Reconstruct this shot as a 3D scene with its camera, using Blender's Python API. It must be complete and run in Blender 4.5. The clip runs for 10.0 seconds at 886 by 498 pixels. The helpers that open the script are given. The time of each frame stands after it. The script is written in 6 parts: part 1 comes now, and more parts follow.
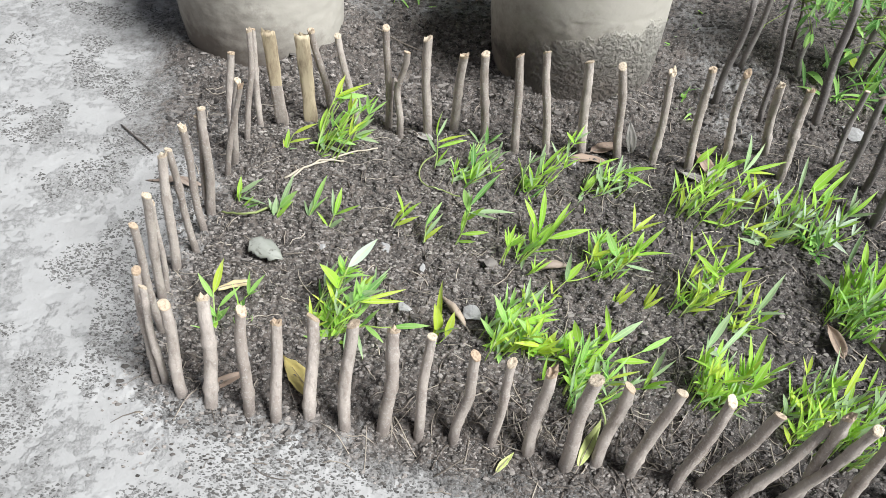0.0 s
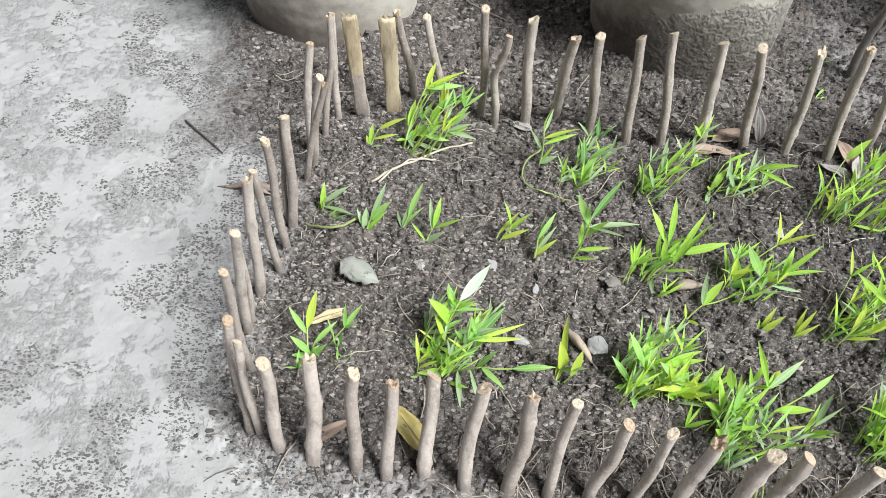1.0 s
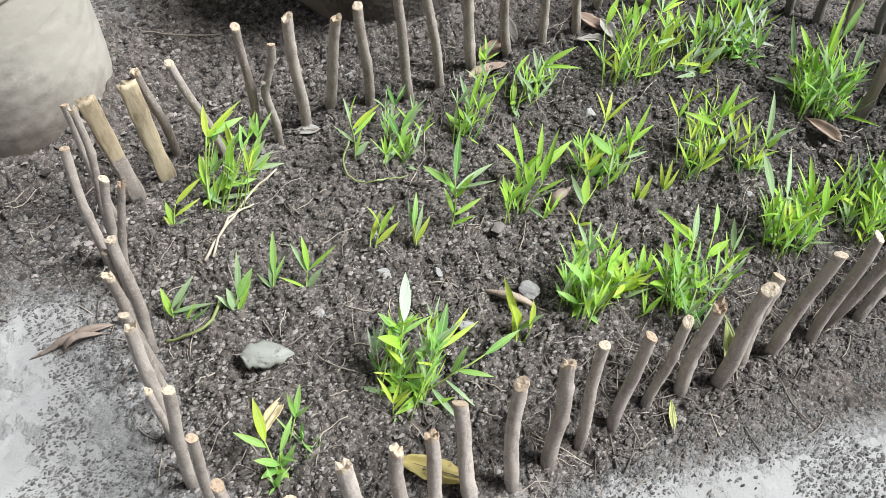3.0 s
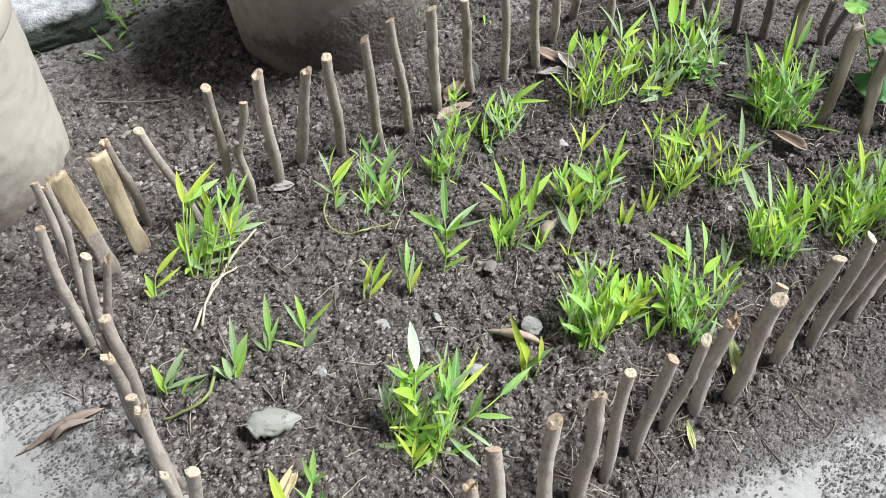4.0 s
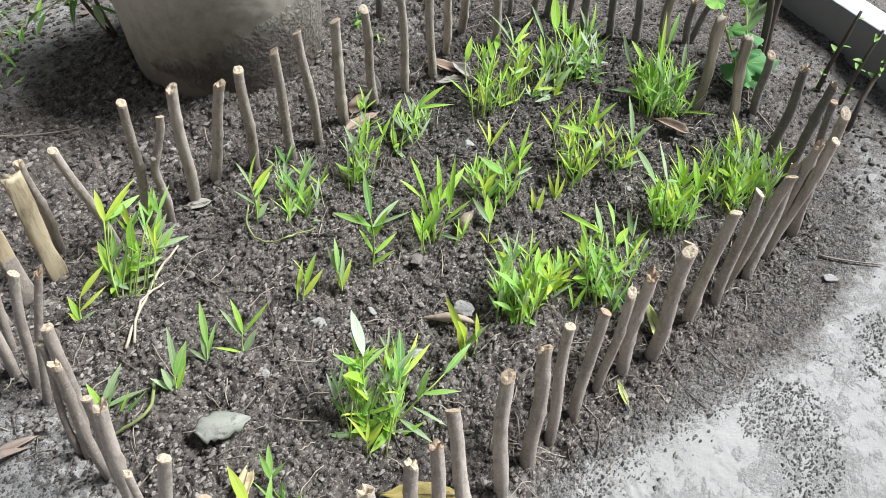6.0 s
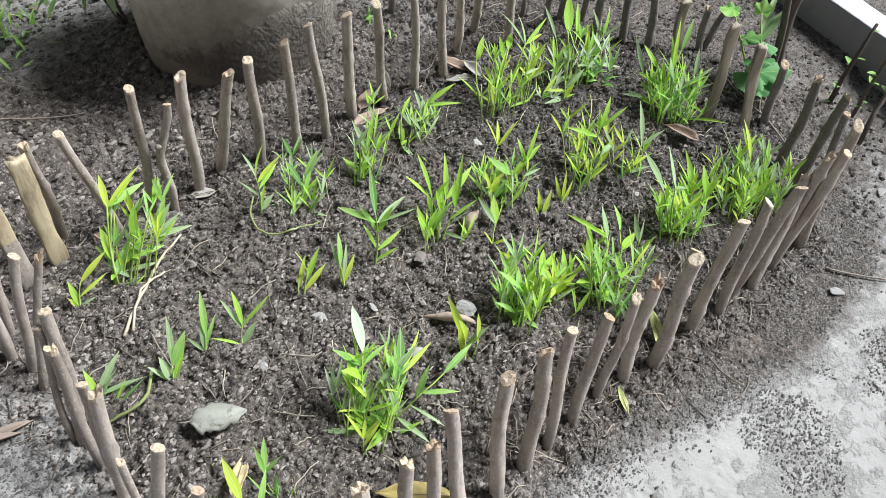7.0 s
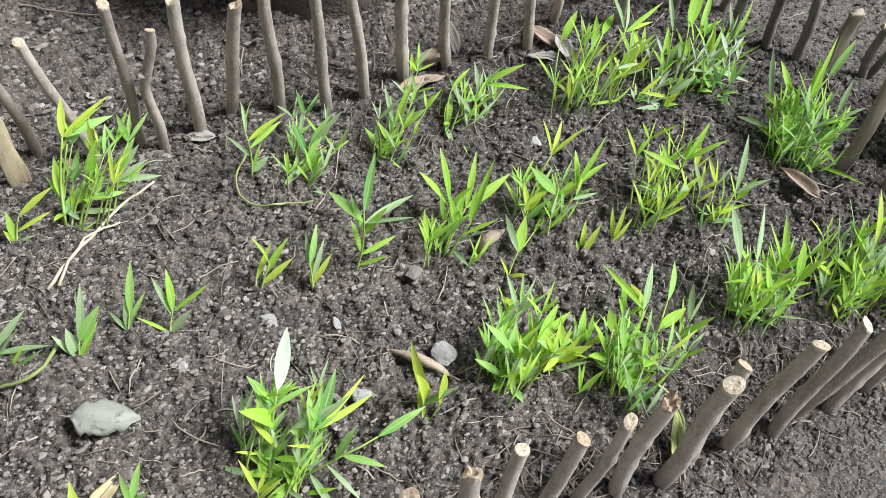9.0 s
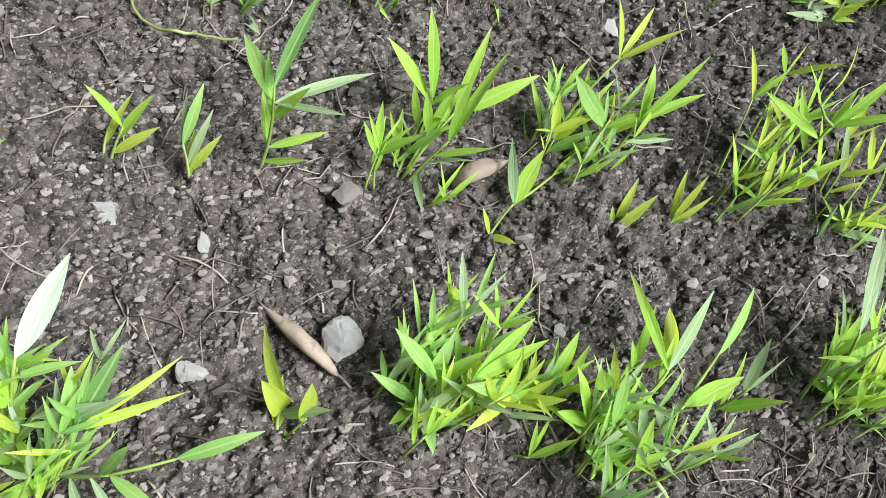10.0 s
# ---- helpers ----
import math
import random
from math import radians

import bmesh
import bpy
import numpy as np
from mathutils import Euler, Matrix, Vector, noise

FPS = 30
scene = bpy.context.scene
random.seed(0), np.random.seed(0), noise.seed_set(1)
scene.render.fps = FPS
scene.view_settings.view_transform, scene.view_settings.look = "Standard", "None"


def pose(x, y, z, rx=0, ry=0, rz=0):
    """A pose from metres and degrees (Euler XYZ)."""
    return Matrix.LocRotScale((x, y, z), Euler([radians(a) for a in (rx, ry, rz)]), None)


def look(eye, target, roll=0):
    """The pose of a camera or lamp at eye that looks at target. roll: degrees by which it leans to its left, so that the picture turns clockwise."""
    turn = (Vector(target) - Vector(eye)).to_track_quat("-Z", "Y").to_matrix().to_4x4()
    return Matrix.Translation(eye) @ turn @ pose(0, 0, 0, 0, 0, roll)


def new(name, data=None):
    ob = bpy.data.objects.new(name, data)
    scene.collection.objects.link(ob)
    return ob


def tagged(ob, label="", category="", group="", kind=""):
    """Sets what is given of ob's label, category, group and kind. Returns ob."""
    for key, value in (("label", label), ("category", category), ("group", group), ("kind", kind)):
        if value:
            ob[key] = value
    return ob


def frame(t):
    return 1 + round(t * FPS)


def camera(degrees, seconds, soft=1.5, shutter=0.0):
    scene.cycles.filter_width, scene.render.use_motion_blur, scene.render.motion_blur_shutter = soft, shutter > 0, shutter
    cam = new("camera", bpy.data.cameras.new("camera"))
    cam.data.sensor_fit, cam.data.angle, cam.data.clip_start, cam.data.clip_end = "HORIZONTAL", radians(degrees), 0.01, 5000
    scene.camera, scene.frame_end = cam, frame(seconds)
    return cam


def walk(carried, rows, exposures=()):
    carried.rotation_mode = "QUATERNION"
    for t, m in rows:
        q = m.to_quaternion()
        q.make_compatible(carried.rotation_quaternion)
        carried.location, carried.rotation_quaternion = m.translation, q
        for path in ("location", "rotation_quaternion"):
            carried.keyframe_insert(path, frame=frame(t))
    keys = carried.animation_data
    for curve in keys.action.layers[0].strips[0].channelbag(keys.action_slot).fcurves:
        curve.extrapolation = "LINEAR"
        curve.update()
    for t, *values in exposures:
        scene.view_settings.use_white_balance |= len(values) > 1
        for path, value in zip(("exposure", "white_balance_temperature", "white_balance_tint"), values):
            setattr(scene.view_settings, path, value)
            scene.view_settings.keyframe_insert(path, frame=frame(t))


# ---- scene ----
cam = camera(57.0, 10.0, soft=0.45)
PATH = [
    (0, (-0.019, -0.023, 1.225), (-0.004, 1.384, -0.196), 0.9),
    (0.5, (-0.086, 0.072, 1.212), (-0.07, 1.449, -0.239), 1.7),
    (1, (-0.167, 0.236, 1.199), (-0.233, 1.512, -0.339), -2.7),
    (1.5, (-0.227, 0.318, 1.187), (-0.288, 1.526, -0.406), -3.2),
    (2, (-0.344, 0.375, 1.189), (-0.2, 1.559, -0.417), -4.0),
    (2.5, (-0.438, 0.432, 1.202), (0.004, 1.506, -0.426), -6.2),
    (2.7, (-0.466, 0.437, 1.187), (0.094, 1.469, -0.432), -4.9),
    (3.8, (-0.49, 0.507, 1.157), (0.235, 1.464, -0.442), -3.2),
    (4, (-0.544, 0.521, 1.156), (0.273, 1.48, -0.396), -3.6),
    (4.5, (-0.668, 0.522, 1.161), (0.388, 1.449, -0.263), -2.1),
    (5, (-0.704, 0.508, 1.151), (0.399, 1.373, -0.276), -1.8),
    (5.5, (-0.688, 0.505, 1.139), (0.425, 1.343, -0.296), -0.6),
    (5.7, (-0.684, 0.506, 1.137), (0.411, 1.332, -0.319), -0.3),
    (6.8, (-0.666, 0.512, 1.121), (0.402, 1.296, -0.377), 3.3),
    (7, (-0.674, 0.512, 1.122), (0.401, 1.323, -0.357), 2.7),
    (7.5, (-0.675, 0.518, 1.125), (0.419, 1.351, -0.328), 1.5),
    (8, (-0.638, 0.515, 1.116), (0.474, 1.339, -0.328), -0.0),
    (8.5, (-0.488, 0.509, 1.082), (0.472, 1.465, -0.389), -2.9),
    (9, (-0.31, 0.565, 1.004), (0.434, 1.511, -0.593), 4.4),
    (9.5, (-0.116, 0.698, 0.868), (0.466, 1.541, -0.85), 11.7),
    (10, (0.019, 0.787, 0.712), (0.394, 1.498, -1.119), 10.6),
]
walk(cam, [(t, look(eye, target, roll)) for t, eye, target, roll in PATH])

# ---- world, sun, exposure ----
world = bpy.data.worlds.new("overcast_sky")
scene.world = world
world.use_nodes = True
wn, wl = world.node_tree.nodes, world.node_tree.links
SUN_ELEV, SUN_AZ = 50.0, -34.0          # azimuth: degrees from +x towards +y
sky = wn.new("ShaderNodeTexSky")
sky.sky_type = "NISHITA"
sky.sun_disc = False
sky.sun_elevation = radians(SUN_ELEV)
sky.sun_rotation = radians(90 - SUN_AZ)
soft_sky = wn.new("ShaderNodeHueSaturation")
soft_sky.inputs["Saturation"].default_value = 0.45
wl.new(sky.outputs[0], soft_sky.inputs["Color"])
bg = wn["Background"]
bg.inputs["Strength"].default_value = 0.041
wl.new(soft_sky.outputs[0], bg.inputs["Color"])

sun_data = bpy.data.lights.new("sun", "SUN")
sun_data.energy = 5.05
sun_data.angle = radians(24)
sun_data.color = (0.93, 0.985, 1.03)
sun = new("sun", sun_data)
sun_dir = Vector((math.cos(radians(SUN_ELEV)) * math.cos(radians(SUN_AZ)), math.cos(radians(SUN_ELEV)) * math.sin(radians(SUN_AZ)), math.sin(radians(SUN_ELEV))))
sun.matrix_world = look(sun_dir * 20, (0, 0, 0))
scene.view_settings.exposure = 0.68

rng = random.Random(11)
nrng = np.random.default_rng(7)


# ---- materials ----
class Mat:
    """A small wrapper to write node materials briefly."""

    def __init__(self, name, rough=0.8, metal=0.0):
        self.m = bpy.data.materials.new(name)
        self.m.use_nodes = True
        self.t = self.m.node_tree
        self.b = self.t.nodes["Principled BSDF"]
        self.b.inputs["Roughness"].default_value = rough
        self.b.inputs["Metallic"].default_value = metal
        self.geo = self.t.nodes.new("ShaderNodeTexCoord")

    def link(self, a, b):
        self.t.links.new(a, b)

    def noise(self, scale, detail=6.0, rough=0.6, stretch=None, coord="Object"):
        n = self.t.nodes.new("ShaderNodeTexNoise")
        n.inputs["Scale"].default_value = scale
        n.inputs["Detail"].default_value = detail
        n.inputs["Roughness"].default_value = rough
        src = self.geo.outputs[coord]
        if stretch:
            mp = self.t.nodes.new("ShaderNodeMapping")
            mp.inputs["Scale"].default_value = stretch
            self.link(src, mp.inputs["Vector"])
            src = mp.outputs[0]
        self.link(src, n.inputs["Vector"])
        return n.outputs["Fac"]

    def voronoi(self, scale, feature="F1", coord="Object"):
        n = self.t.nodes.new("ShaderNodeTexVoronoi")
        n.feature = feature
        n.inputs["Scale"].default_value = scale
        self.link(self.geo.outputs[coord], n.inputs["Vector"])
        return n.outputs["Distance"]

    def ramp(self, fac, *stops):
        r = self.t.nodes.new("ShaderNodeValToRGB")
        e = r.color_ramp.elements
        while len(e) < len(stops):
            e.new(0.5)
        for el, (p, c) in zip(e, stops):
            el.position = p
            el.color = (*c, 1) if len(c) == 3 else c
        self.link(fac, r.inputs[0])
        return r.outputs[0]

    def mix(self, fac, a, b, blend="MIX"):
        n = self.t.nodes.new("ShaderNodeMix")
        n.data_type = "RGBA"
        n.blend_type = blend
        for sock, v in ((n.inputs[0], fac), (n.inputs[6], a), (n.inputs[7], b)):
            if isinstance(v, (int, float)):
                sock.default_value = v
            elif isinstance(v, tuple):
                sock.default_value = (*v, 1)
            else:
                self.link(v, sock)
        return n.outputs[2]

    def math(self, op, a, b=0.0):
        n = self.t.nodes.new("ShaderNodeMath")
        n.operation = op
        for sock, v in ((n.inputs[0], a), (n.inputs[1], b)):
            if isinstance(v, (int, float)):
                sock.default_value = v
            else:
                self.link(v, sock)
        return n.outputs[0]

    def attr(self, name):
        n = self.t.nodes.new("ShaderNodeAttribute")
        n.attribute_name = name
        return n.outputs["Fac"]

    def island(self):
        return self.t.nodes.new("ShaderNodeNewGeometry").outputs["Random Per Island"]

    def object_random(self):
        return self.t.nodes.new("ShaderNodeObjectInfo").outputs["Random"]

    def color(self, c):
        self.link(c, self.b.inputs["Base Color"])
        return self

    def bump(self, height, strength=0.5, dist=0.01):
        n = self.t.nodes.new("ShaderNodeBump")
        n.inputs["Strength"].default_value = strength
        n.inputs["Distance"].default_value = dist
        self.link(height, n.inputs["Height"])
        self.link(n.outputs[0], self.b.inputs["Normal"])
        return self


def soil_material():
    m = Mat("earth", 0.95)
    # Path dust, plus the sunlit look of the ground behind the planters.
    dust_and_light = m.attr("dust_and_light")
    patch = m.noise(5.0, 8, 0.62)
    patch2 = m.noise(24.0, 6, 0.7)
    fac = m.math("ADD", dust_and_light, m.math("MULTIPLY", m.math("SUBTRACT", patch, 0.5), 1.0))
    fac = m.math("ADD", fac, m.math("MULTIPLY", m.math("SUBTRACT", patch2, 0.5), 0.8))
    fac = m.math("ADD", fac, m.math("MULTIPLY", m.math("SUBTRACT", m.noise(90.0, 5, 0.75), 0.5), 0.9))
    sharp = m.ramp(fac, (0.33, (0, 0, 0)), (0.70, (1, 1, 1)))
    fine = m.noise(210.0, 4, 0.75)
    cell = m.t.nodes.new("ShaderNodeTexVoronoi")
    cell.inputs["Scale"].default_value = 110.0
    m.link(m.geo.outputs["Object"], cell.inputs["Vector"])
    clod = m.math("ADD", m.math("MULTIPLY", cell.outputs["Color"], 0.5), m.math("MULTIPLY", m.noise(70.0, 5, 0.7), 0.6))
    # Soil darker than the crumbs on it: shade of the gaps in its colour.
    soil = m.mix(m.ramp(clod, (0.28, (0, 0, 0)), (0.85, (1, 1, 1))), (0.010, 0.0083, 0.0072), (0.185, 0.150, 0.127))
    soil = m.mix(m.ramp(fine, (0.54, (0, 0, 0)), (0.68, (1, 1, 1))), soil, (0.34, 0.315, 0.29))
    wet = m.math("ADD", m.attr("damp"), m.math("MULTIPLY", m.math("SUBTRACT", m.noise(6.0, 5, 0.6), 0.5), 1.4))
    damp = m.ramp(wet, (0.35, (0, 0, 0)), (0.85, (1, 1, 1)))
    soil = m.mix(m.math("MULTIPLY", damp, 0.55), soil, (0.036, 0.032, 0.031))
    pale = m.mix(m.noise(12.0, 6, 0.6), (0.285, 0.272, 0.257), (0.41, 0.393, 0.375))
    hollow = m.ramp(m.math("ADD", m.noise(7.0, 8, 0.72), m.math("MULTIPLY", m.math("SUBTRACT", m.noise(42.0, 5, 0.7), 0.5), 0.55)), (0.50, (0, 0, 0)), (0.58, (1, 1, 1)))
    grain = m.ramp(m.noise(115.0, 4, 0.75), (0.42, (0, 0, 0)), (0.58, (1, 1, 1)))
    pale = m.mix(m.math("MULTIPLY", hollow, 0.42), pale, m.mix(grain, (0.095, 0.088, 0.082), (0.33, 0.315, 0.298)))
    pale = m.mix(m.math("MULTIPLY", m.ramp(m.noise(2.6, 6, 0.65), (0.46, (0, 0, 0)), (0.66, (1, 1, 1))), 0.30), pale, (0.185, 0.172, 0.160))
    m.color(m.mix(sharp, soil, pale))
    h = m.math("ADD", m.math("MULTIPLY", fine, 0.7), m.noise(80.0, 6, 0.75))
    m.bump(m.math("MULTIPLY", h, m.math("SUBTRACT", 1.0, m.math("MULTIPLY", sharp, m.math("SUBTRACT", 0.75, m.math("MULTIPLY", hollow, 0.4))))), 0.9, 0.006)
    return m.m


def crumb_material(name, a, b):
    m = Mat(name, 0.95)
    place = m.t.nodes.new("ShaderNodeSeparateXYZ")
    m.link(m.geo.outputs["Object"], place.inputs[0])
    west = m.math("MULTIPLY", m.math("ADD", place.outputs["X"], m.math("MULTIPLY", place.outputs["Y"], 0.3)), -0.24)
    moist = m.math("ADD", m.math("ADD", west, 0.24), m.noise(5.5, 4, 0.6))        # the western soil has dried out more
    dry = m.math("MULTIPLY", m.ramp(moist, (0.36, (0.3, 0.3, 0.3)), (0.75, (1, 1, 1))), m.math("POWER", m.island(), 1.5))
    m.color(m.mix(m.math("MULTIPLY", m.noise(220.0, 4, 0.6), 0.5), m.mix(dry, a, b), (0.07, 0.06, 0.053)))
    m.bump(m.noise(300.0, 4), 0.5, 0.002)
    return m.m


def bark_material(name, low, high, fissure, fleck):
    m = Mat(name, 0.85)
    base = m.mix(m.object_random(), low, high)
    base = m.mix(m.ramp(m.noise(18.0, 5, 0.6), (0.40, (0, 0, 0)), (0.75, (0.45, 0.45, 0.45))), base, fissure)
    streak = m.noise(70.0, 7, 0.7, (1, 1, 0.3))
    base = m.mix(m.math("MULTIPLY", m.ramp(streak, (0.46, (0, 0, 0)), (0.64, (1, 1, 1))), 0.65), base, fissure)
    scab = m.ramp(m.noise(170.0, 4, 0.7), (0.55, (0, 0, 0)), (0.66, (1, 1, 1)))
    base = m.mix(m.math("MULTIPLY", scab, 0.55), base, fleck)
    foot = m.t.nodes.new("ShaderNodeSeparateXYZ")
    m.link(m.geo.outputs["Object"], foot.inputs[0])
    soil_splash = m.ramp(m.math("ADD", foot.outputs["Z"], m.math("MULTIPLY", m.noise(45.0, 4, 0.6), 0.05)), (0.025, (1, 1, 1)), (0.075, (0, 0, 0)))
    base = m.mix(m.math("MULTIPLY", soil_splash, 0.5), base, (0.15, 0.125, 0.11))
    m.color(base)
    m.bump(m.math("ADD", streak, m.math("MULTIPLY", m.noise(230.0, 5, 0.7), 0.6)), 0.9, 0.004)
    return m.m


def pale_wood_material(name, a, b, dark):
    m = Mat(name, 0.75)
    grain = m.math("ADD", m.math("MULTIPLY", m.noise(95.0, 6, 0.65, (1, 1, 0.13)), 0.45), m.math("MULTIPLY", m.noise(30.0, 6, 0.65, (1, 1, 0.45)), 0.55))
    base = m.mix(m.object_random(), a, b)
    base = m.mix(m.ramp(grain, (0.49, (0, 0, 0)), (0.62, (0.85, 0.85, 0.85))), base, dark)
    m.color(base)
    m.bump(grain, 0.8, 0.004)
    return m.m


def cut_wood_material():
    m = Mat("freshly_cut_wood", 0.8)
    n = m.noise(260.0, 5, 0.7)
    base = m.mix(m.object_random(), (0.42, 0.305, 0.205), (0.62, 0.51, 0.38))
    m.color(m.mix(m.ramp(n, (0.5, (0, 0, 0)), (0.75, (1, 1, 1))), base, (0.22, 0.13, 0.08)))
    m.bump(n, 0.8, 0.003)
    return m.m


def leaf_material(name, low, high, tip, trans=0.35, rough=0.58):
    m = Mat(name, rough)
    c = m.mix(m.object_random(), low, high)
    place = m.t.nodes.new("ShaderNodeSeparateXYZ")
    m.link(m.geo.outputs["Object"], place.inputs[0])
    along = m.math("ADD", m.math("MULTIPLY", place.outputs["Y"], 0.7), m.math("MULTIPLY", m.math("SUBTRACT", m.noise(9.0, 4, 0.6), 0.4), 0.7))
    c = m.mix(m.ramp(along, (0.05, (0, 0, 0)), (0.8, (0.75, 0.75, 0.75))), c, tip)
    c = m.mix(m.ramp(m.noise(16.0, 5, 0.7), (0.60, (0, 0, 0)), (0.74, (0.5, 0.5, 0.5))), c, low)
    rib = m.ramp(m.math("ABSOLUTE", place.outputs["X"]), (0.004, (0.55, 0.55, 0.55)), (0.011, (0, 0, 0)))
    c = m.mix(rib, c, (0.62, 0.74, 0.34))
    m.color(c)
    m.bump(m.noise(40.0, 3, 0.5, (1, 0.12, 1)), 0.22, 0.008)
    m.b.inputs["Specular IOR Level"].default_value = 0.35
    tr = m.t.nodes.new("ShaderNodeBsdfTranslucent")
    m.link(c, tr.inputs["Color"])
    mx = m.t.nodes.new("ShaderNodeMixShader")
    mx.inputs[0].default_value = trans
    m.link(m.b.outputs[0], mx.inputs[1])
    m.link(tr.outputs[0], mx.inputs[2])
    m.link(mx.outputs[0], m.t.nodes["Material Output"].inputs["Surface"])
    return m.m


def dry_leaf_material(name, a, b, spot):
    m = Mat(name, 0.7)
    c = m.mix(m.noise(30.0, 5, 0.6), a, b)
    c = m.mix(m.ramp(m.noise(90.0, 4, 0.6), (0.58, (0, 0, 0)), (0.72, (1, 1, 1))), c, spot)
    m.color(c)
    m.bump(m.noise(120.0, 4), 0.5, 0.002)
    return m.m


def concrete_material(name, a, b, stain, scale=1.0):
    m = Mat(name, 0.85)
    c = m.mix(m.noise(5.0 * scale, 6, 0.6), a, b)
    c = m.mix(m.math("MULTIPLY", m.ramp(m.noise(16.0 * scale, 7, 0.7), (0.52, (0, 0, 0)), (0.75, (1, 1, 1))), 0.6), c, stain)
    m.color(c)
    m.bump(m.math("ADD", m.noise(70.0 * scale, 6, 0.7), m.noise(300.0 * scale, 3)), 0.35, 0.003)
    return m.m


def pot_material():
    m = Mat("cement_plaster", 0.8)
    c = m.mix(m.noise(4.0, 6, 0.6), (0.37, 0.335, 0.28), (0.47, 0.43, 0.37))
    c = m.mix(m.math("MULTIPLY", m.ramp(m.noise(14.0, 7, 0.7), (0.55, (0, 0, 0)), (0.8, (1, 1, 1))), 0.5), c, (0.20, 0.18, 0.155))
    # Mud at the foot, plus the planter's shaded side put into the colour.
    mud_shade_fac = m.math("ADD", m.attr("mud_and_shade"), m.math("MULTIPLY", m.math("SUBTRACT", m.noise(28.0, 6, 0.7), 0.5), 0.9))
    c = m.mix(m.ramp(mud_shade_fac, (0.30, (0, 0, 0)), (1.05, (1, 1, 1))), c, (0.140, 0.113, 0.092))
    m.color(c)
    crust = m.math("MULTIPLY", m.ramp(m.math("ADD", m.attr("crust"), m.math("MULTIPLY", m.math("SUBTRACT", m.noise(20.0, 5, 0.7), 0.5), 0.8)), (0.4, (0, 0, 0)), (0.7, (1, 1, 1))), m.ramp(m.noise(95.0, 4, 0.6), (0.40, (0, 0, 0)), (0.62, (1, 1, 1))))
    m.bump(m.math("ADD", m.math("MULTIPLY", m.noise(45.0, 5, 0.6), 0.12), m.math("MULTIPLY", crust, 1.5)), 1.0, 0.010)
    return m.m


EARTH = soil_material()
# Paler than the soil beneath, so that the gaps look shaded.
CRUMB = crumb_material("soil_crumbs", (0.028, 0.0235, 0.0200), (0.44, 0.387, 0.345))
GRIT = crumb_material("path_grit", (0.085, 0.079, 0.073), (0.30, 0.286, 0.27))
BARK = bark_material("grey_brown_bark", (0.37, 0.31, 0.265), (0.57, 0.49, 0.425), (0.22, 0.172, 0.142), (0.64, 0.59, 0.54))
# Dull bark of the tall stems; on far stakes it paints in their shade.
DULL_SHADED_BARK = bark_material("dull_shaded_bark", (0.18, 0.158, 0.143), (0.28, 0.25, 0.226), (0.12, 0.10, 0.09), (0.38, 0.35, 0.32))
DARK_BARK = pale_wood_material("dark_stem_bark", (0.075, 0.058, 0.048), (0.14, 0.11, 0.09), (0.05, 0.04, 0.035))
SPLIT = pale_wood_material("split_yellow_wood", (0.43, 0.34, 0.22), (0.50, 0.41, 0.275), (0.17, 0.115, 0.07))
OLD_SPLIT = pale_wood_material("weathered_split_wood", (0.27, 0.225, 0.165), (0.34, 0.285, 0.215), (0.11, 0.085, 0.062))
CUT = cut_wood_material()
LIME = leaf_material("lime_leaf", (0.26, 0.57, 0.045), (0.45, 0.76, 0.075), (0.60, 0.84, 0.15), 0.5)
YELLOW = leaf_material("yellow_green_leaf", (0.50, 0.68, 0.06), (0.62, 0.78, 0.08), (0.72, 0.82, 0.15), 0.5)
VINE = leaf_material("dark_vine_leaf", (0.06, 0.20, 0.06), (0.11, 0.30, 0.09), (0.18, 0.36, 0.15), 0.3)
GREEN = leaf_material("green_leaf", (0.20, 0.49, 0.09), (0.37, 0.69, 0.14), (0.55, 0.79, 0.26), 0.5)
DEEP = leaf_material("deep_green_leaf", (0.09, 0.27, 0.06), (0.17, 0.40, 0.09), (0.28, 0.48, 0.15), 0.5)
SAGE = leaf_material("sage_leaf", (0.26, 0.44, 0.18), (0.44, 0.60, 0.30), (0.56, 0.68, 0.42), 0.5, 0.35)
PALE = leaf_material("whitish_green_leaf", (0.46, 0.58, 0.40), (0.58, 0.68, 0.52), (0.66, 0.74, 0.60), 0.4, 0.3)
RUNNER = leaf_material("dull_green_runner", (0.20, 0.25, 0.085), (0.27, 0.30, 0.11), (0.30, 0.28, 0.13), 0.1)
STEM = leaf_material("pale_green_stem", (0.24, 0.36, 0.07), (0.36, 0.46, 0.11), (0.42, 0.46, 0.16), 0.15)
PALE_STRAW = dry_leaf_material("pale_straw_stalk", (0.52, 0.45, 0.35), (0.40, 0.33, 0.25), (0.20, 0.15, 0.11))
def litter_material():
    m = Mat("mixed_dry_stalks", 0.8)
    c = m.mix(m.ramp(m.island(), (0.35, (0, 0, 0)), (0.9, (1, 1, 1))), (0.10, 0.079, 0.064), (0.50, 0.43, 0.345))
    m.color(m.mix(m.math("MULTIPLY", m.noise(120.0, 4, 0.6), 0.6), c, (0.14, 0.11, 0.088)))
    return m.m


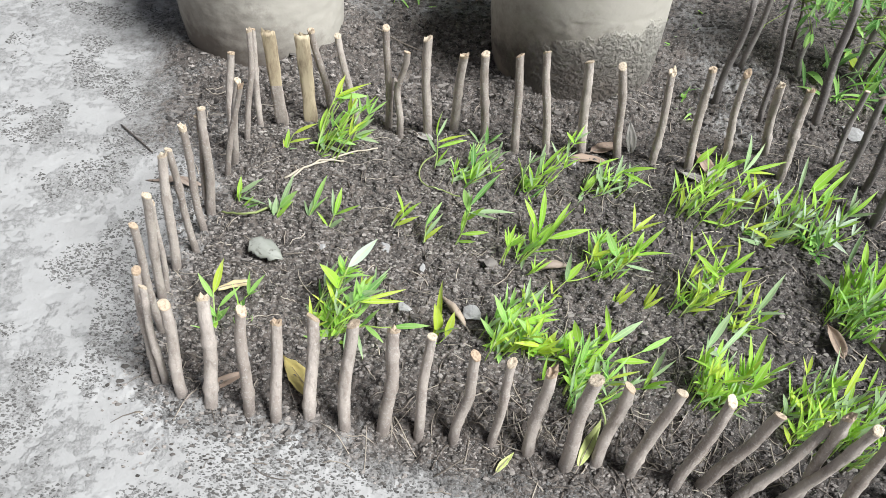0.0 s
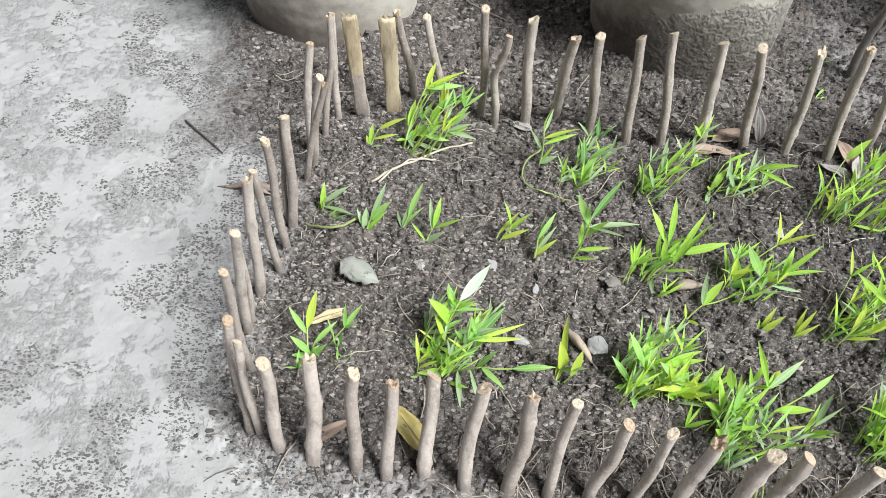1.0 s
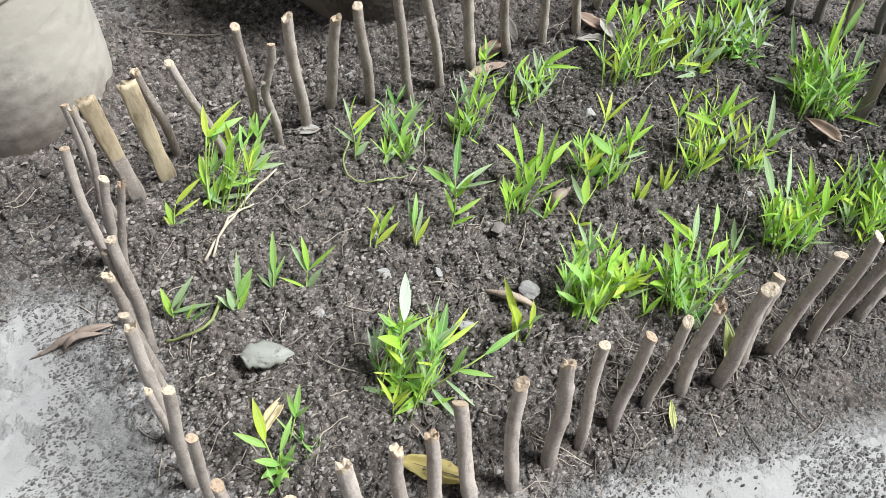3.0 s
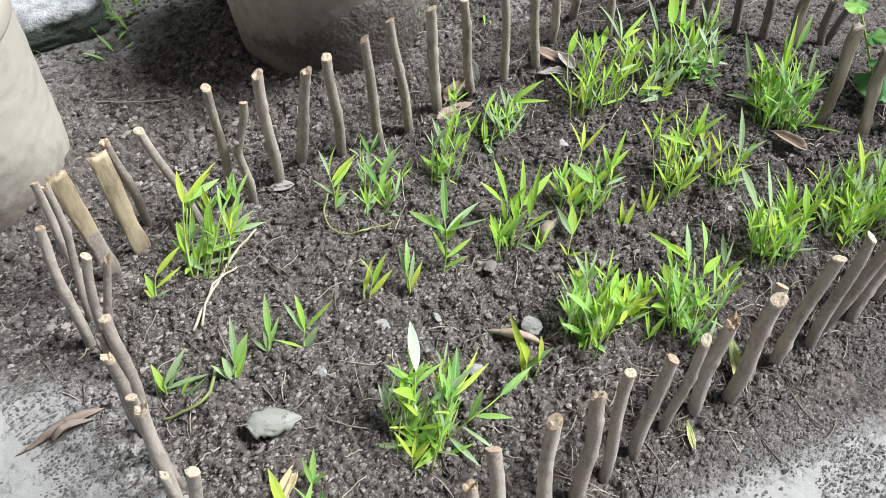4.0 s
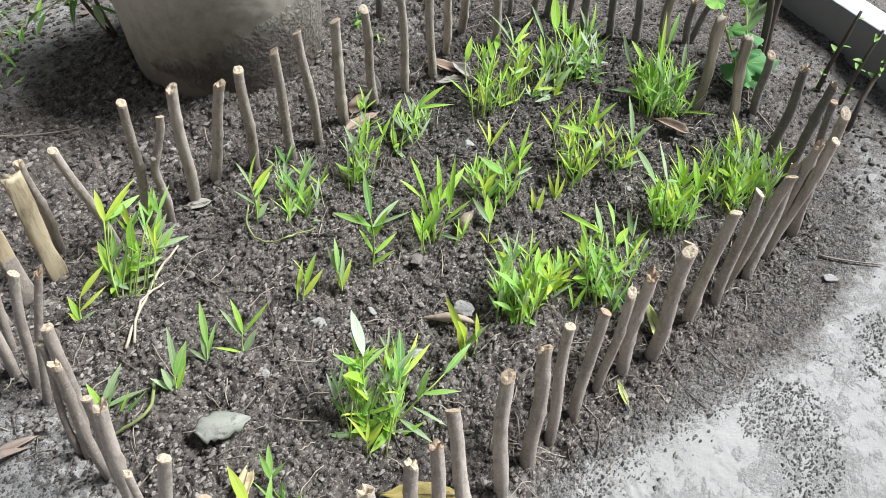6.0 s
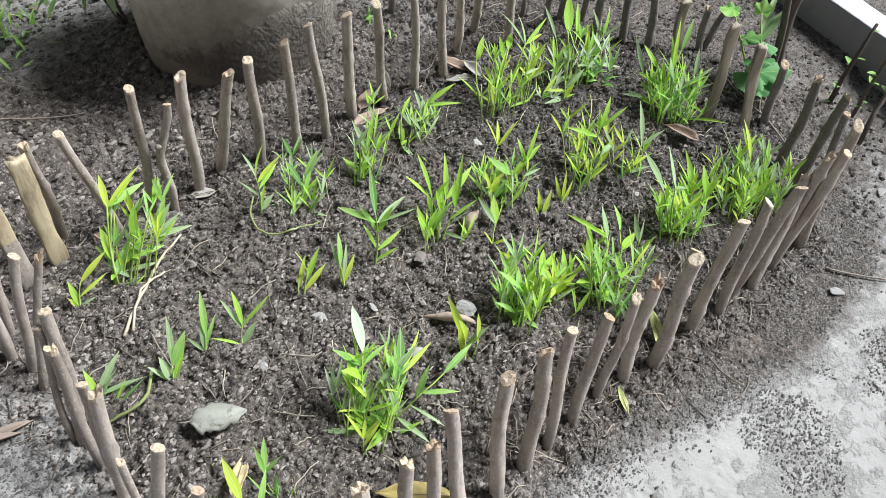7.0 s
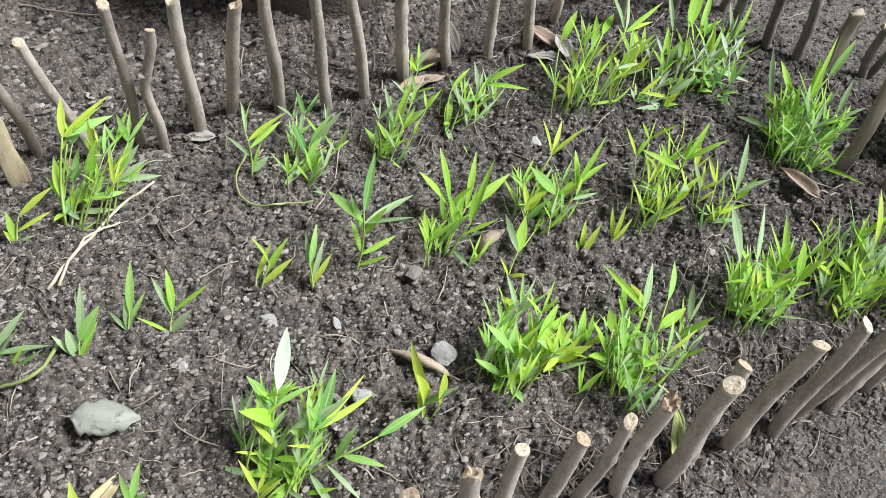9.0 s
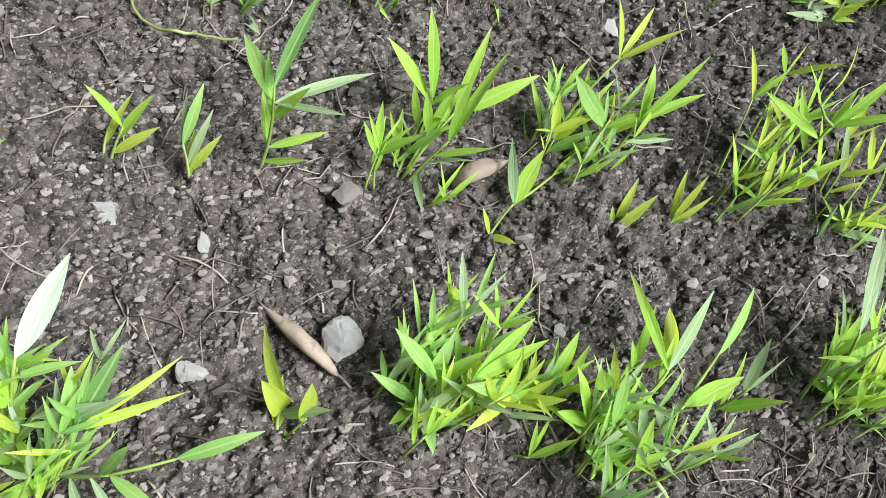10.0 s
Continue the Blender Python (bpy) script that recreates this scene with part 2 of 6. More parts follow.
LITTER = litter_material()
STRAW = dry_leaf_material("dry_straw", (0.36, 0.30, 0.24), (0.13, 0.103, 0.083), (0.08, 0.062, 0.048))
BROWN_LEAF = dry_leaf_material("dark_brown_dead_leaf", (0.20, 0.145, 0.11), (0.30, 0.235, 0.19), (0.09, 0.065, 0.05))
TAN_LEAF = dry_leaf_material("tan_dead_leaf", (0.36, 0.265, 0.20), (0.24, 0.165, 0.12), (0.13, 0.085, 0.06))
GREEN_GREY = dry_leaf_material("grey_green_dead_leaf", (0.22, 0.222, 0.185), (0.33, 0.325, 0.285), (0.11, 0.10, 0.08))
ROLLED = dry_leaf_material("rolled_brown_leaf", (0.46, 0.37, 0.29), (0.33, 0.24, 0.18), (0.20, 0.14, 0.10))
PALE_TAN = dry_leaf_material("pale_tan_dead_leaf", (0.55, 0.45, 0.26), (0.46, 0.36, 0.20), (0.28, 0.19, 0.10))
GREY_LEAF = dry_leaf_material("grey_dead_leaf", (0.26, 0.24, 0.22), (0.36, 0.33, 0.29), (0.12, 0.10, 0.09))
PALE_LEAF = dry_leaf_material("pale_green_fallen_leaf", (0.42, 0.48, 0.15), (0.50, 0.52, 0.22), (0.33, 0.32, 0.12))
YELLOW_LEAF = dry_leaf_material("yellow_fallen_leaf", (0.62, 0.50, 0.16), (0.55, 0.44, 0.18), (0.38, 0.26, 0.10))
POT = pot_material()
RIM = concrete_material("pale_cement_rim", (0.60, 0.59, 0.57), (0.72, 0.71, 0.69), (0.26, 0.24, 0.215))
CONCRETE = concrete_material("kerb_concrete", (0.22, 0.215, 0.205), (0.30, 0.29, 0.28), (0.13, 0.125, 0.12))
WHITE = concrete_material("whitewash", (0.84, 0.845, 0.86), (0.90, 0.90, 0.91), (0.66, 0.66, 0.66))
def slab_material():
    m = Mat("weathered_slab", 0.9)
    c = m.mix(m.ramp(m.noise(26.0, 7, 0.7), (0.36, (0, 0, 0)), (0.62, (1, 1, 1))), (0.34, 0.335, 0.33), (0.74, 0.745, 0.75))
    z = m.t.nodes.new("ShaderNodeSeparateXYZ")
    m.link(m.geo.outputs["Object"], z.inputs[0])
    moss = m.ramp(m.math("ADD", z.outputs["Z"], m.math("MULTIPLY", m.noise(30.0, 5, 0.7), 0.05)), (0.082, (1, 1, 1)), (0.105, (0, 0, 0)))
    m.color(m.mix(moss, c, (0.05, 0.06, 0.045)))
    m.bump(m.math("ADD", m.noise(40.0, 7, 0.7), m.noise(150.0, 4)), 0.8, 0.012)
    return m.m


SLAB = slab_material()
STONE = concrete_material("pale_stone", (0.24, 0.228, 0.216), (0.46, 0.44, 0.42), (0.13, 0.117, 0.105), 9.0)


# ---- mesh helpers ----
def mesh_object(name, verts, faces, material, parent=None, label="", smooth=True):
    me = bpy.data.meshes.new(name)
    me.from_pydata([tuple(v) for v in verts], [], faces)
    me.materials.append(material)
    if smooth:
        me.polygons.foreach_set("use_smooth", [True] * len(me.polygons))
    ob = new(name, me)
    if parent:
        ob.parent = parent
    if label:
        ob["label"] = label
    return ob


def empty(name, x, y, z):
    ob = new(name)
    ob.empty_display_size = 0.05
    ob.location = (x, y, z)
    return ob


def tube(points, radii, sides=10, flat=1.0, jitter=0.0, cap=True, tilt=(0.0, 0.0)):
    """A tube along points; flat squeezes one axis, jitter roughens it, tilt slants the last ring."""
    pts = [Vector(p) for p in points]
    verts, faces = [], []
    side = Vector((1, 0, 0))
    for i, p in enumerate(pts):
        d = (pts[min(i + 1, len(pts) - 1)] - pts[max(i - 1, 0)]).normalized()
        u = (side - d * side.dot(d)).normalized()
        side = u
        w = d.cross(u)
        for k in range(sides):
            a = 2 * math.pi * k / sides
            r = radii[i] * (1 + jitter * rng.uniform(-1, 1))
            v = p + u * (r * math.cos(a)) + w * (r * flat * math.sin(a))
            if i == len(pts) - 1:
                v = v + d * (radii[i] * (tilt[0] * math.cos(a) + tilt[1] * math.sin(a)))
            verts.append(v)
    for i in range(len(pts) - 1):
        for k in range(sides):
            a, b = i * sides + k, i * sides + (k + 1) % sides
            faces.append((a, b, b + sides, a + sides))
    if cap:
        faces.append(tuple(range(sides - 1, -1, -1)))
        faces.append(tuple(range((len(pts) - 1) * sides, len(pts) * sides)))
    return verts, faces


# ---- the lie of the land ----
BED = [(-0.50, 0.84), (-0.36, 0.78), (-0.05, 0.745), (0.20, 0.695), (0.48, 0.65), (0.70, 0.62), (0.84, 0.74), (0.96, 0.84), (1.08, 1.0),
       (1.04, 1.17), (0.98, 1.36), (0.90, 1.49), (0.60, 1.50), (0.25, 1.54), (-0.14, 1.61), (-0.40, 1.62), (-0.53, 1.56), (-0.53, 1.30), (-0.56, 1.06), (-0.54, 0.90)]


def bed_distance(x, y):
    """Metres from the bed's outline, minus inside; for arrays."""
    x, y = np.asarray(x, float), np.asarray(y, float)
    best = np.full(x.shape, 1e9)
    inside = np.zeros(x.shape, bool)
    for (ax, ay), (bx, by) in zip(BED, BED[1:] + BED[:1]):
        dx, dy = bx - ax, by - ay
        s = np.clip(((x - ax) * dx + (y - ay) * dy) / (dx * dx + dy * dy), 0, 1)
        best = np.minimum(best, np.hypot(x - ax - s * dx, y - ay - s * dy))
        cross = ((ay > y) != (by > y)) & (x < (bx - ax) * (y - ay) / (by - ay + 1e-12) + ax)
        inside ^= cross
    return np.where(inside, -best, best)


def ramp01(v, a, b):
    s = np.clip((v - a) / (b - a), 0, 1)
    return s * s * (3 - 2 * s)


def lie(x, y):
    """Smooth height of the ground; for arrays."""
    d = bed_distance(x, y)
    xc, yc = np.clip(x, -1.5, 2.0), np.clip(y, 0.0, 2.6)
    return -0.0346 - 0.0188 * xc + 0.0207 * yc + 0.018 * ramp01(-d, 0.0, 0.14) - 0.012 * ramp01(d, 0.0, 0.10) * ramp01(1.5 - np.asarray(y), 0.0, 0.2) - 0.026 * ramp01(0.80 - np.asarray(y), 0.0, 0.08) * ramp01(np.asarray(x), -0.4, -0.05)


def lump(x, y):
    """Uneven soil on top of it: clods with creases between them."""
    v = Vector((x, y, 0))
    w = v + noise.noise_vector(v * 30) * 0.009
    big = 0.5 - noise.voronoi(w * 38)[0][0]
    small = 0.5 - noise.voronoi(w * 95)[0][0]
    return noise.noise(v * 8) * 0.45 + noise.fractal(v * 22, 0.7, 2.2, 5) * 0.38 + max(-0.3, big) * 0.4 + small * 0.42


def axis_steps(marks, steps, far):
    """Lines of the ground's grid: even between the marks, ever wider beyond them."""
    inner = []
    for lo, hi, step in zip(marks, marks[1:], steps):
        inner += list(np.arange(lo, hi - step / 2, step))
    inner.append(marks[-1])
    grow, s, v = [], steps[-1], marks[-1]
    while v < far:
        s *= 1.22
        v += s
        grow.append(v)
    left, s, v = [], steps[0], marks[0]
    while v > -far:
        s *= 1.22
        v -= s
        left.append(v)
    return np.array(left[::-1] + inner + grow)


FIELD = {}


def bisect(seq, v):
    lo, hi = 0, len(seq)
    while lo < hi:
        mid = (lo + hi) // 2
        if v < seq[mid]:
            hi = mid
        else:
            lo = mid + 1
    return lo


def field(name, x, y):
    """The ground's height or the distance to the bed, looked up on the ground's own grid."""
    g, gx, gy = FIELD[name], FIELD["x"], FIELD["y"]
    j, i = min(max(bisect(gx, x) - 1, 0), len(gx) - 2), min(max(bisect(gy, y) - 1, 0), len(gy) - 2)
    fx, fy = j + (x - gx[j]) / (gx[j + 1] - gx[j]), i + (y - gy[i]) / (gy[i + 1] - gy[i])
    u, v = min(max(fx - j, 0.0), 1.0), min(max(fy - i, 0.0), 1.0)
    return (g[i][j] * (1 - u) + g[i][j + 1] * u) * (1 - v) + (g[i + 1][j] * (1 - u) + g[i + 1][j + 1] * u) * v


def height(x, y):
    return field("z", x, y)


def build_ground():
    xs = axis_steps((-1.25, -0.66, 1.10, 1.75), (0.006, 0.003, 0.006), 120.0)
    ys = axis_steps((0.2, 0.60, 1.75, 2.6), (0.006, 0.003, 0.006), 120.0)
    gx, gy = np.meshgrid(xs, ys)
    d = bed_distance(gx, gy)
    z = lie(gx, gy)
    loose = ramp01(np.where((gy < 1.6) | (gx < -0.62), 0.10 - d, 0.6 - d), 0.0, 0.12)
    patchy = np.sin(gx * 11 + 2.3 * np.sin(gy * 7 + 1)) * np.sin(gy * 9 + 2.1 * np.sin(gx * 6)) + 0.5 * np.sin(gx * 27 + 3 * np.sin(gy * 19))
    amp = 0.0016 + 0.0045 * ramp01(patchy, 0.1, 0.7) + 0.0270 * loose
    fx, fy = gx.ravel(), gy.ravel()
    near = (np.abs(fx) < 4) & (np.abs(fy) < 6)
    bump = np.zeros(len(fx))
    idx = np.nonzero(near)[0]
    bump[idx] = [lump(a, b) for a, b in zip(fx[idx].tolist(), fy[idx].tolist())]
    z = z + bump.reshape(z.shape) * amp
    # heaped earth round the planters
    for px, py in ((0.341, 1.902), (-0.50, 2.03)):
        r = np.hypot(gx - px, gy - py)
        heap = 0.036 + 0.010 * np.sin(gx * 31 + 2 * np.sin(gy * 23)) * np.sin(gy * 37)
        z += heap * ramp01(0.34 - r, 0.0, 0.13)
    FIELD["x"], FIELD["y"], FIELD["z"], FIELD["d"] = xs.tolist(), ys.tolist(), z.tolist(), d.tolist()
    n, m = gx.shape
    co = np.stack([gx.ravel(), gy.ravel(), z.ravel()], 1)
    i = np.arange(n * m).reshape(n, m)
    quads = np.stack([i[:-1, :-1].ravel(), i[:-1, 1:].ravel(), i[1:, 1:].ravel(), i[1:, :-1].ravel()], 1)
    me = bpy.data.meshes.new("ground")
    me.vertices.add(n * m)
    me.vertices.foreach_set("co", co.ravel())
    me.loops.add(quads.size)
    me.loops.foreach_set("vertex_index", quads.ravel())
    me.polygons.add(len(quads))
    me.polygons.foreach_set("loop_start", np.arange(0, quads.size, 4))
    me.polygons.foreach_set("use_smooth", np.ones(len(quads), bool))
    me.update()
    me.validate()
    # trodden dusty path: outside the bed, to the west and the south, less behind it
    back = ramp01(gy, 1.38, 1.62) * ramp01(gx, -0.95, -0.5) * (1 - 0.5 * ramp01(gx, 0.45, 0.75))
    east = ramp01(gx, 0.70, 1.0)
    south = ramp01(0.9 - gy, 0.0, 0.25) * ramp01(gx, 0.0, 0.40)
    west = ramp01(-gx, -0.1, 0.4)
    dust_and_light = (ramp01(d, -0.02 - 0.14 * west, 0.15) * (1 - south) + ramp01(d, 0.02, 0.25) * south * 0.92) * (1 - 0.95 * back) * (1 - 0.46 * east) * (1 - 0.55 * ramp01(gx, 0.75, 1.05) * ramp01(gy, 0.7, 1.0))
    dust_and_light = dust_and_light * 0.95 * (1 - 0.30 * ramp01(gy, 1.7, 2.4))
    wide = ramp01(np.hypot(gx - 0.2, gy - 1.2), 1.7, 3.2)
    dust_and_light = dust_and_light * (1 - wide) + 0.72 * wide
    # Paler ground behind the planters: sunlight put into the colour.
    dust_and_light = np.maximum(dust_and_light, 0.62 * ramp01(gy, 1.9, 2.35) * ramp01(0.5 - gx, 0.0, 0.4))
    at = me.attributes.new("dust_and_light", "FLOAT", "POINT")
    at.data.foreach_set("value", dust_and_light.ravel().astype(np.float32))
    damp = ramp01(gx + 0.45 * (gy - 1.1), -0.15, 0.7) * ramp01(0.10 - d, 0.0, 0.10)
    at = me.attributes.new("damp", "FLOAT", "POINT")
    at.data.foreach_set("value", (0.75 * damp).ravel().astype(np.float32))
    me.materials.append(EARTH)
    return tagged(new("ground", me), "dark crumbly bed soil and pale dusty trodden path", "ground", kind="structure")


build_ground()

ICO_V = np.array([(0, 0, 1)] + [(0.894 * math.cos(a), 0.894 * math.sin(a), 0.447) for a in np.arange(5) * 2 * math.pi / 5]
                 + [(0.894 * math.cos(a), 0.894 * math.sin(a), -0.447) for a in (np.arange(5) + 0.5) * 2 * math.pi / 5] + [(0, 0, -1)])
ICO_F = np.array([(0, 1 + k, 1 + (k + 1) % 5) for k in range(5)] + [(1 + k, 6 + k, 1 + (k + 1) % 5) for k in range(5)]
                 + [(1 + (k + 1) % 5, 6 + k, 6 + (k + 1) % 5) for k in range(5)] + [(6 + k, 11, 6 + (k + 1) % 5) for k in range(5)])


def scatter_lumps(name, label, count, lo, hi, place, material, category):
    """Many small uneven lumps of earth in one mesh."""
    verts, faces = [], []
    done = 0
    while done < count:
        x, y = place()
        r = lo + (hi - lo) * rng.random() ** 1.9
        v = ICO_V * (1 + nrng.uniform(-0.55, 0.40, (12, 1)))
        a = rng.uniform(0, 6.3)
        c, s = math.cos(a), math.sin(a)
        v = v @ np.array([[c, -s, 0], [s, c, 0], [0, 0, 1]])
        v = v * np.array([r * rng.uniform(0.8, 1.6), r * rng.uniform(0.6, 1.05), r * rng.uniform(0.5, 0.9)])
        z = height(x, y)
        verts.append(v + np.array([x, y, z + r * 0.14]))
        faces.append(ICO_F + 12 * done)
        done += 1
    co, tri = np.concatenate(verts), np.concatenate(faces)
    me = bpy.data.meshes.new(name)
    me.from_pydata(co.tolist(), [], tri.tolist())
    me.materials.append(material)
    return tagged(new(name, me), label, category, kind="stuff")


def in_bed():
    while True:
        x, y = rng.uniform(-0.62, 1.2), rng.uniform(0.55, 1.78)
        d = field("d", x, y)
        if d < 0.04 or rng.random() < 0.5 * math.exp(-d / 0.07) or (y > 1.5 and rng.random() < 0.35):
            return x, y


def behind_bed():
    return rng.uniform(-0.7, 1.5), rng.uniform(1.55, 2.5)


def east_of_bed():
    return rng.uniform(0.75, 1.45), rng.uniform(0.35, 1.6)


def on_path():
    while True:
        x, y = rng.uniform(-1.2, 0.9), rng.uniform(0.3, 2.3)
        if field("d", x, y) > 0.02 and (x < -0.5 or y < 0.8) and noise.fractal(Vector((x * 6, y * 6, 3)), 0.8, 2.0, 4) > rng.uniform(0.05, 0.30) - 0.5 * (field("d", x, y) < 0.14):
            return x, y


scatter_lumps("soil_crumbs", "small dark crumbs of dry garden soil", 56000, 0.0011, 0.0046, in_bed, CRUMB, "soil")
scatter_lumps("soil_crumbs", "loose clods of dry garden soil", 2400, 0.0030, 0.0066, in_bed, CRUMB, "soil")
scatter_lumps("soil_crumbs", "coarse dark soil crumbs round the planters", 14000, 0.0014, 0.0080, behind_bed, CRUMB, "soil")
scatter_lumps("soil_crumbs", "grey soil crumbs beside the kerb", 4000, 0.0014, 0.0075, east_of_bed, CRUMB, "soil")
scatter_lumps("path_grit", "fine grey grit strewn on the dusty path", 42000, 0.0009, 0.0034, on_path, GRIT, "grit")


# ---- stakes of the little fence ----
def stake(x, y, dx, dy, dz, r, label, kink=(0.0, 0.0, 0.5), style="cut", bark=BARK, stubs=()):
    """A cut branch pushed into the soil: its foot, the way to its top, its radius."""
    z = float(lie(np.array([x]), np.array([y]))[0])
    ob = empty("stake", x, y, z)
    r *= 0.8
    n = 24
    pts, rad = [], []
    ph = rng.uniform(0, 6.3)
    slack = rng.uniform(0.002, 0.006)
    zt = dz + (-0.0346 - 0.0188 * x + 0.0207 * y) - z
    for i in range(n):
        s = i / (n - 1)
        if s > 0.999:
            s = 1.0
        low = -0.05 + s * (zt + 0.05)
        f = max(0.0, low / zt)
        bend = math.sin(math.pi * f)
        k = max(0.0, 1 - abs(f - kink[2]) / 0.35)
        px = dx * f + slack * math.sin(ph + 3 * f) * bend + kink[0] * k
        py = dy * f + slack * math.cos(ph + 3 * f) * bend + kink[1] * k
        pts.append((px, py, low))
        rad.append(r * (1.06 - 0.14 * f) * (1 + 0.05 * noise.noise(Vector((x * 40, y * 40, f * 5)))))
    for _ in range(rng.choice((0, 1, 1, 2))):
        rad[rng.randrange(7, n - 3)] *= 1.2
    sides = 12
    tilt = (rng.uniform(-0.7, 0.7), rng.uniform(-0.7, 0.7))
    v, f = tube(pts, rad, sides, 1.0, 0.05, False, tilt)
    f.append(tuple(range(sides - 1, -1, -1)))
    mesh_object("shaft", v, f, bark, ob)
    for part_, side_ in stubs:
        base = Vector(pts[int(part_ * (n - 1))])
        out = Vector((math.cos(side_), math.sin(side_), 0.9))
        sv, sf = tube([base, base + out * r * 0.9, base + out * r * 1.7], [r * 0.75, r * 0.6, r * 0.5], 8, jitter=0.08)
        mesh_object("side_stub", sv, sf, bark, ob)
    # the pale end: a rough cap, with splinters on broken ones
    ring = [Vector(p) for p in v[-sides:]]
    c = sum(ring, Vector()) / sides
    d = (Vector(pts[-1]) - Vector(pts[-2])).normalized()
    cv, cf = [], []
    for lift, k in ((-0.0022, 1.06), (0.0012, 1.02), (0.0022, 0.55)):
        cv += [c + (p - c) * (k + rng.uniform(-0.05, 0.05)) + d * (lift + rng.uniform(-0.0006, 0.0009)) for p in ring]
    cv.append(c + d * rng.uniform(0.0, 0.002))
    for j in range(2):
        for k in range(sides):
            a, b = j * sides + k, j * sides + (k + 1) % sides
            cf.append((a, b, b + sides, a + sides))
    cf += [(2 * sides + k, 2 * sides + (k + 1) % sides, 3 * sides) for k in range(sides)]
    if style == "broken":
        for k in range(sides):
            if rng.random() < 0.45:
                up = d * rng.uniform(0.003, 0.010)
                cv[sides + k] += up
                cv[2 * sides + k] += up * rng.uniform(0.1, 0.5)
        cv[-1] -= d * 0.003
    mesh_object("cut_end", cv, cf, CUT, ob, "pale splintered end" if style == "broken" else "pale sawn end", smooth=False)
    return tagged(ob, label, "stake", "stakes of the bed fence")


def split_stake(x, y, dx, dy, dz, w, label, material, bark_to=0.0, turn=0.0):
    """A branch split lengthwise, its flat pale face showing."""
    z = float(lie(np.array([x]), np.array([y]))[0])
    ob = empty("split_stake", x, y, z)
    zt = dz + (-0.0346 - 0.0188 * x + 0.0207 * y) - z
    n = 30
    c, s = math.cos(turn), math.sin(turn)
    v, f = [], []
    sides = 18
    rag = [0.012 * noise.noise(Vector((x * 70, k * 0.9, 3))) + rng.uniform(-0.004, 0.004) for k in range(sides)]
    for i in range(n):
        low = -0.05 + (zt + 0.05) * i / (n - 1)
        q = max(0.0, low / zt)
        wid = w * (0.95 + 0.08 * q + 0.22 * noise.noise(Vector((x * 30, q * 5, 1))))
        for k in range(sides):
            a = 2 * math.pi * k / sides
            lx = wid * math.copysign(abs(math.cos(a)) ** 0.7, math.cos(a))
            fibre = noise.noise(Vector((math.cos(a) * 2.6 + x * 50, math.sin(a) * 2.6, q * 3.2)))
            lx *= 1 + 0.16 * fibre
            ly = wid * (0.22 if math.sin(a) < 0 else 0.55) * math.sin(a) * (1 + 0.55 * fibre) + 0.0035 * math.sin(q * 6 + x * 40)
            top = rag[k] * max(0.0, (q - 0.8) / 0.2)
            v.append((dx * q + c * lx - s * ly, dy * q + s * lx + c * ly, low + top))
    for i in range(n - 1):
        for k in range(sides):
            a, b = i * sides + k, i * sides + (k + 1) % sides
            f.append((a, b, b + sides, a + sides))
    top_ring = v[-sides:]
    v.append(tuple(sum(c_[i] for c_ in top_ring) / sides - (0.004 if i == 2 else 0.0) for i in range(3)))
    f += [((n - 1) * sides + k, (n - 1) * sides + (k + 1) % sides, n * sides) for k in range(sides)]
    cutrow = int(bark_to * n)
    k0 = cutrow * sides
    mesh_object("split_face", v[k0:], [tuple(i - k0 for i in q) for q in f if min(q) >= k0], material, ob, "bare split wood with long fibres")
    if cutrow:
        mesh_object("shaft", v[:k0 + sides], [q for q in f if min(q) < k0], BARK, ob)
    return tagged(ob, label, "stake", "stakes of the bed fence")


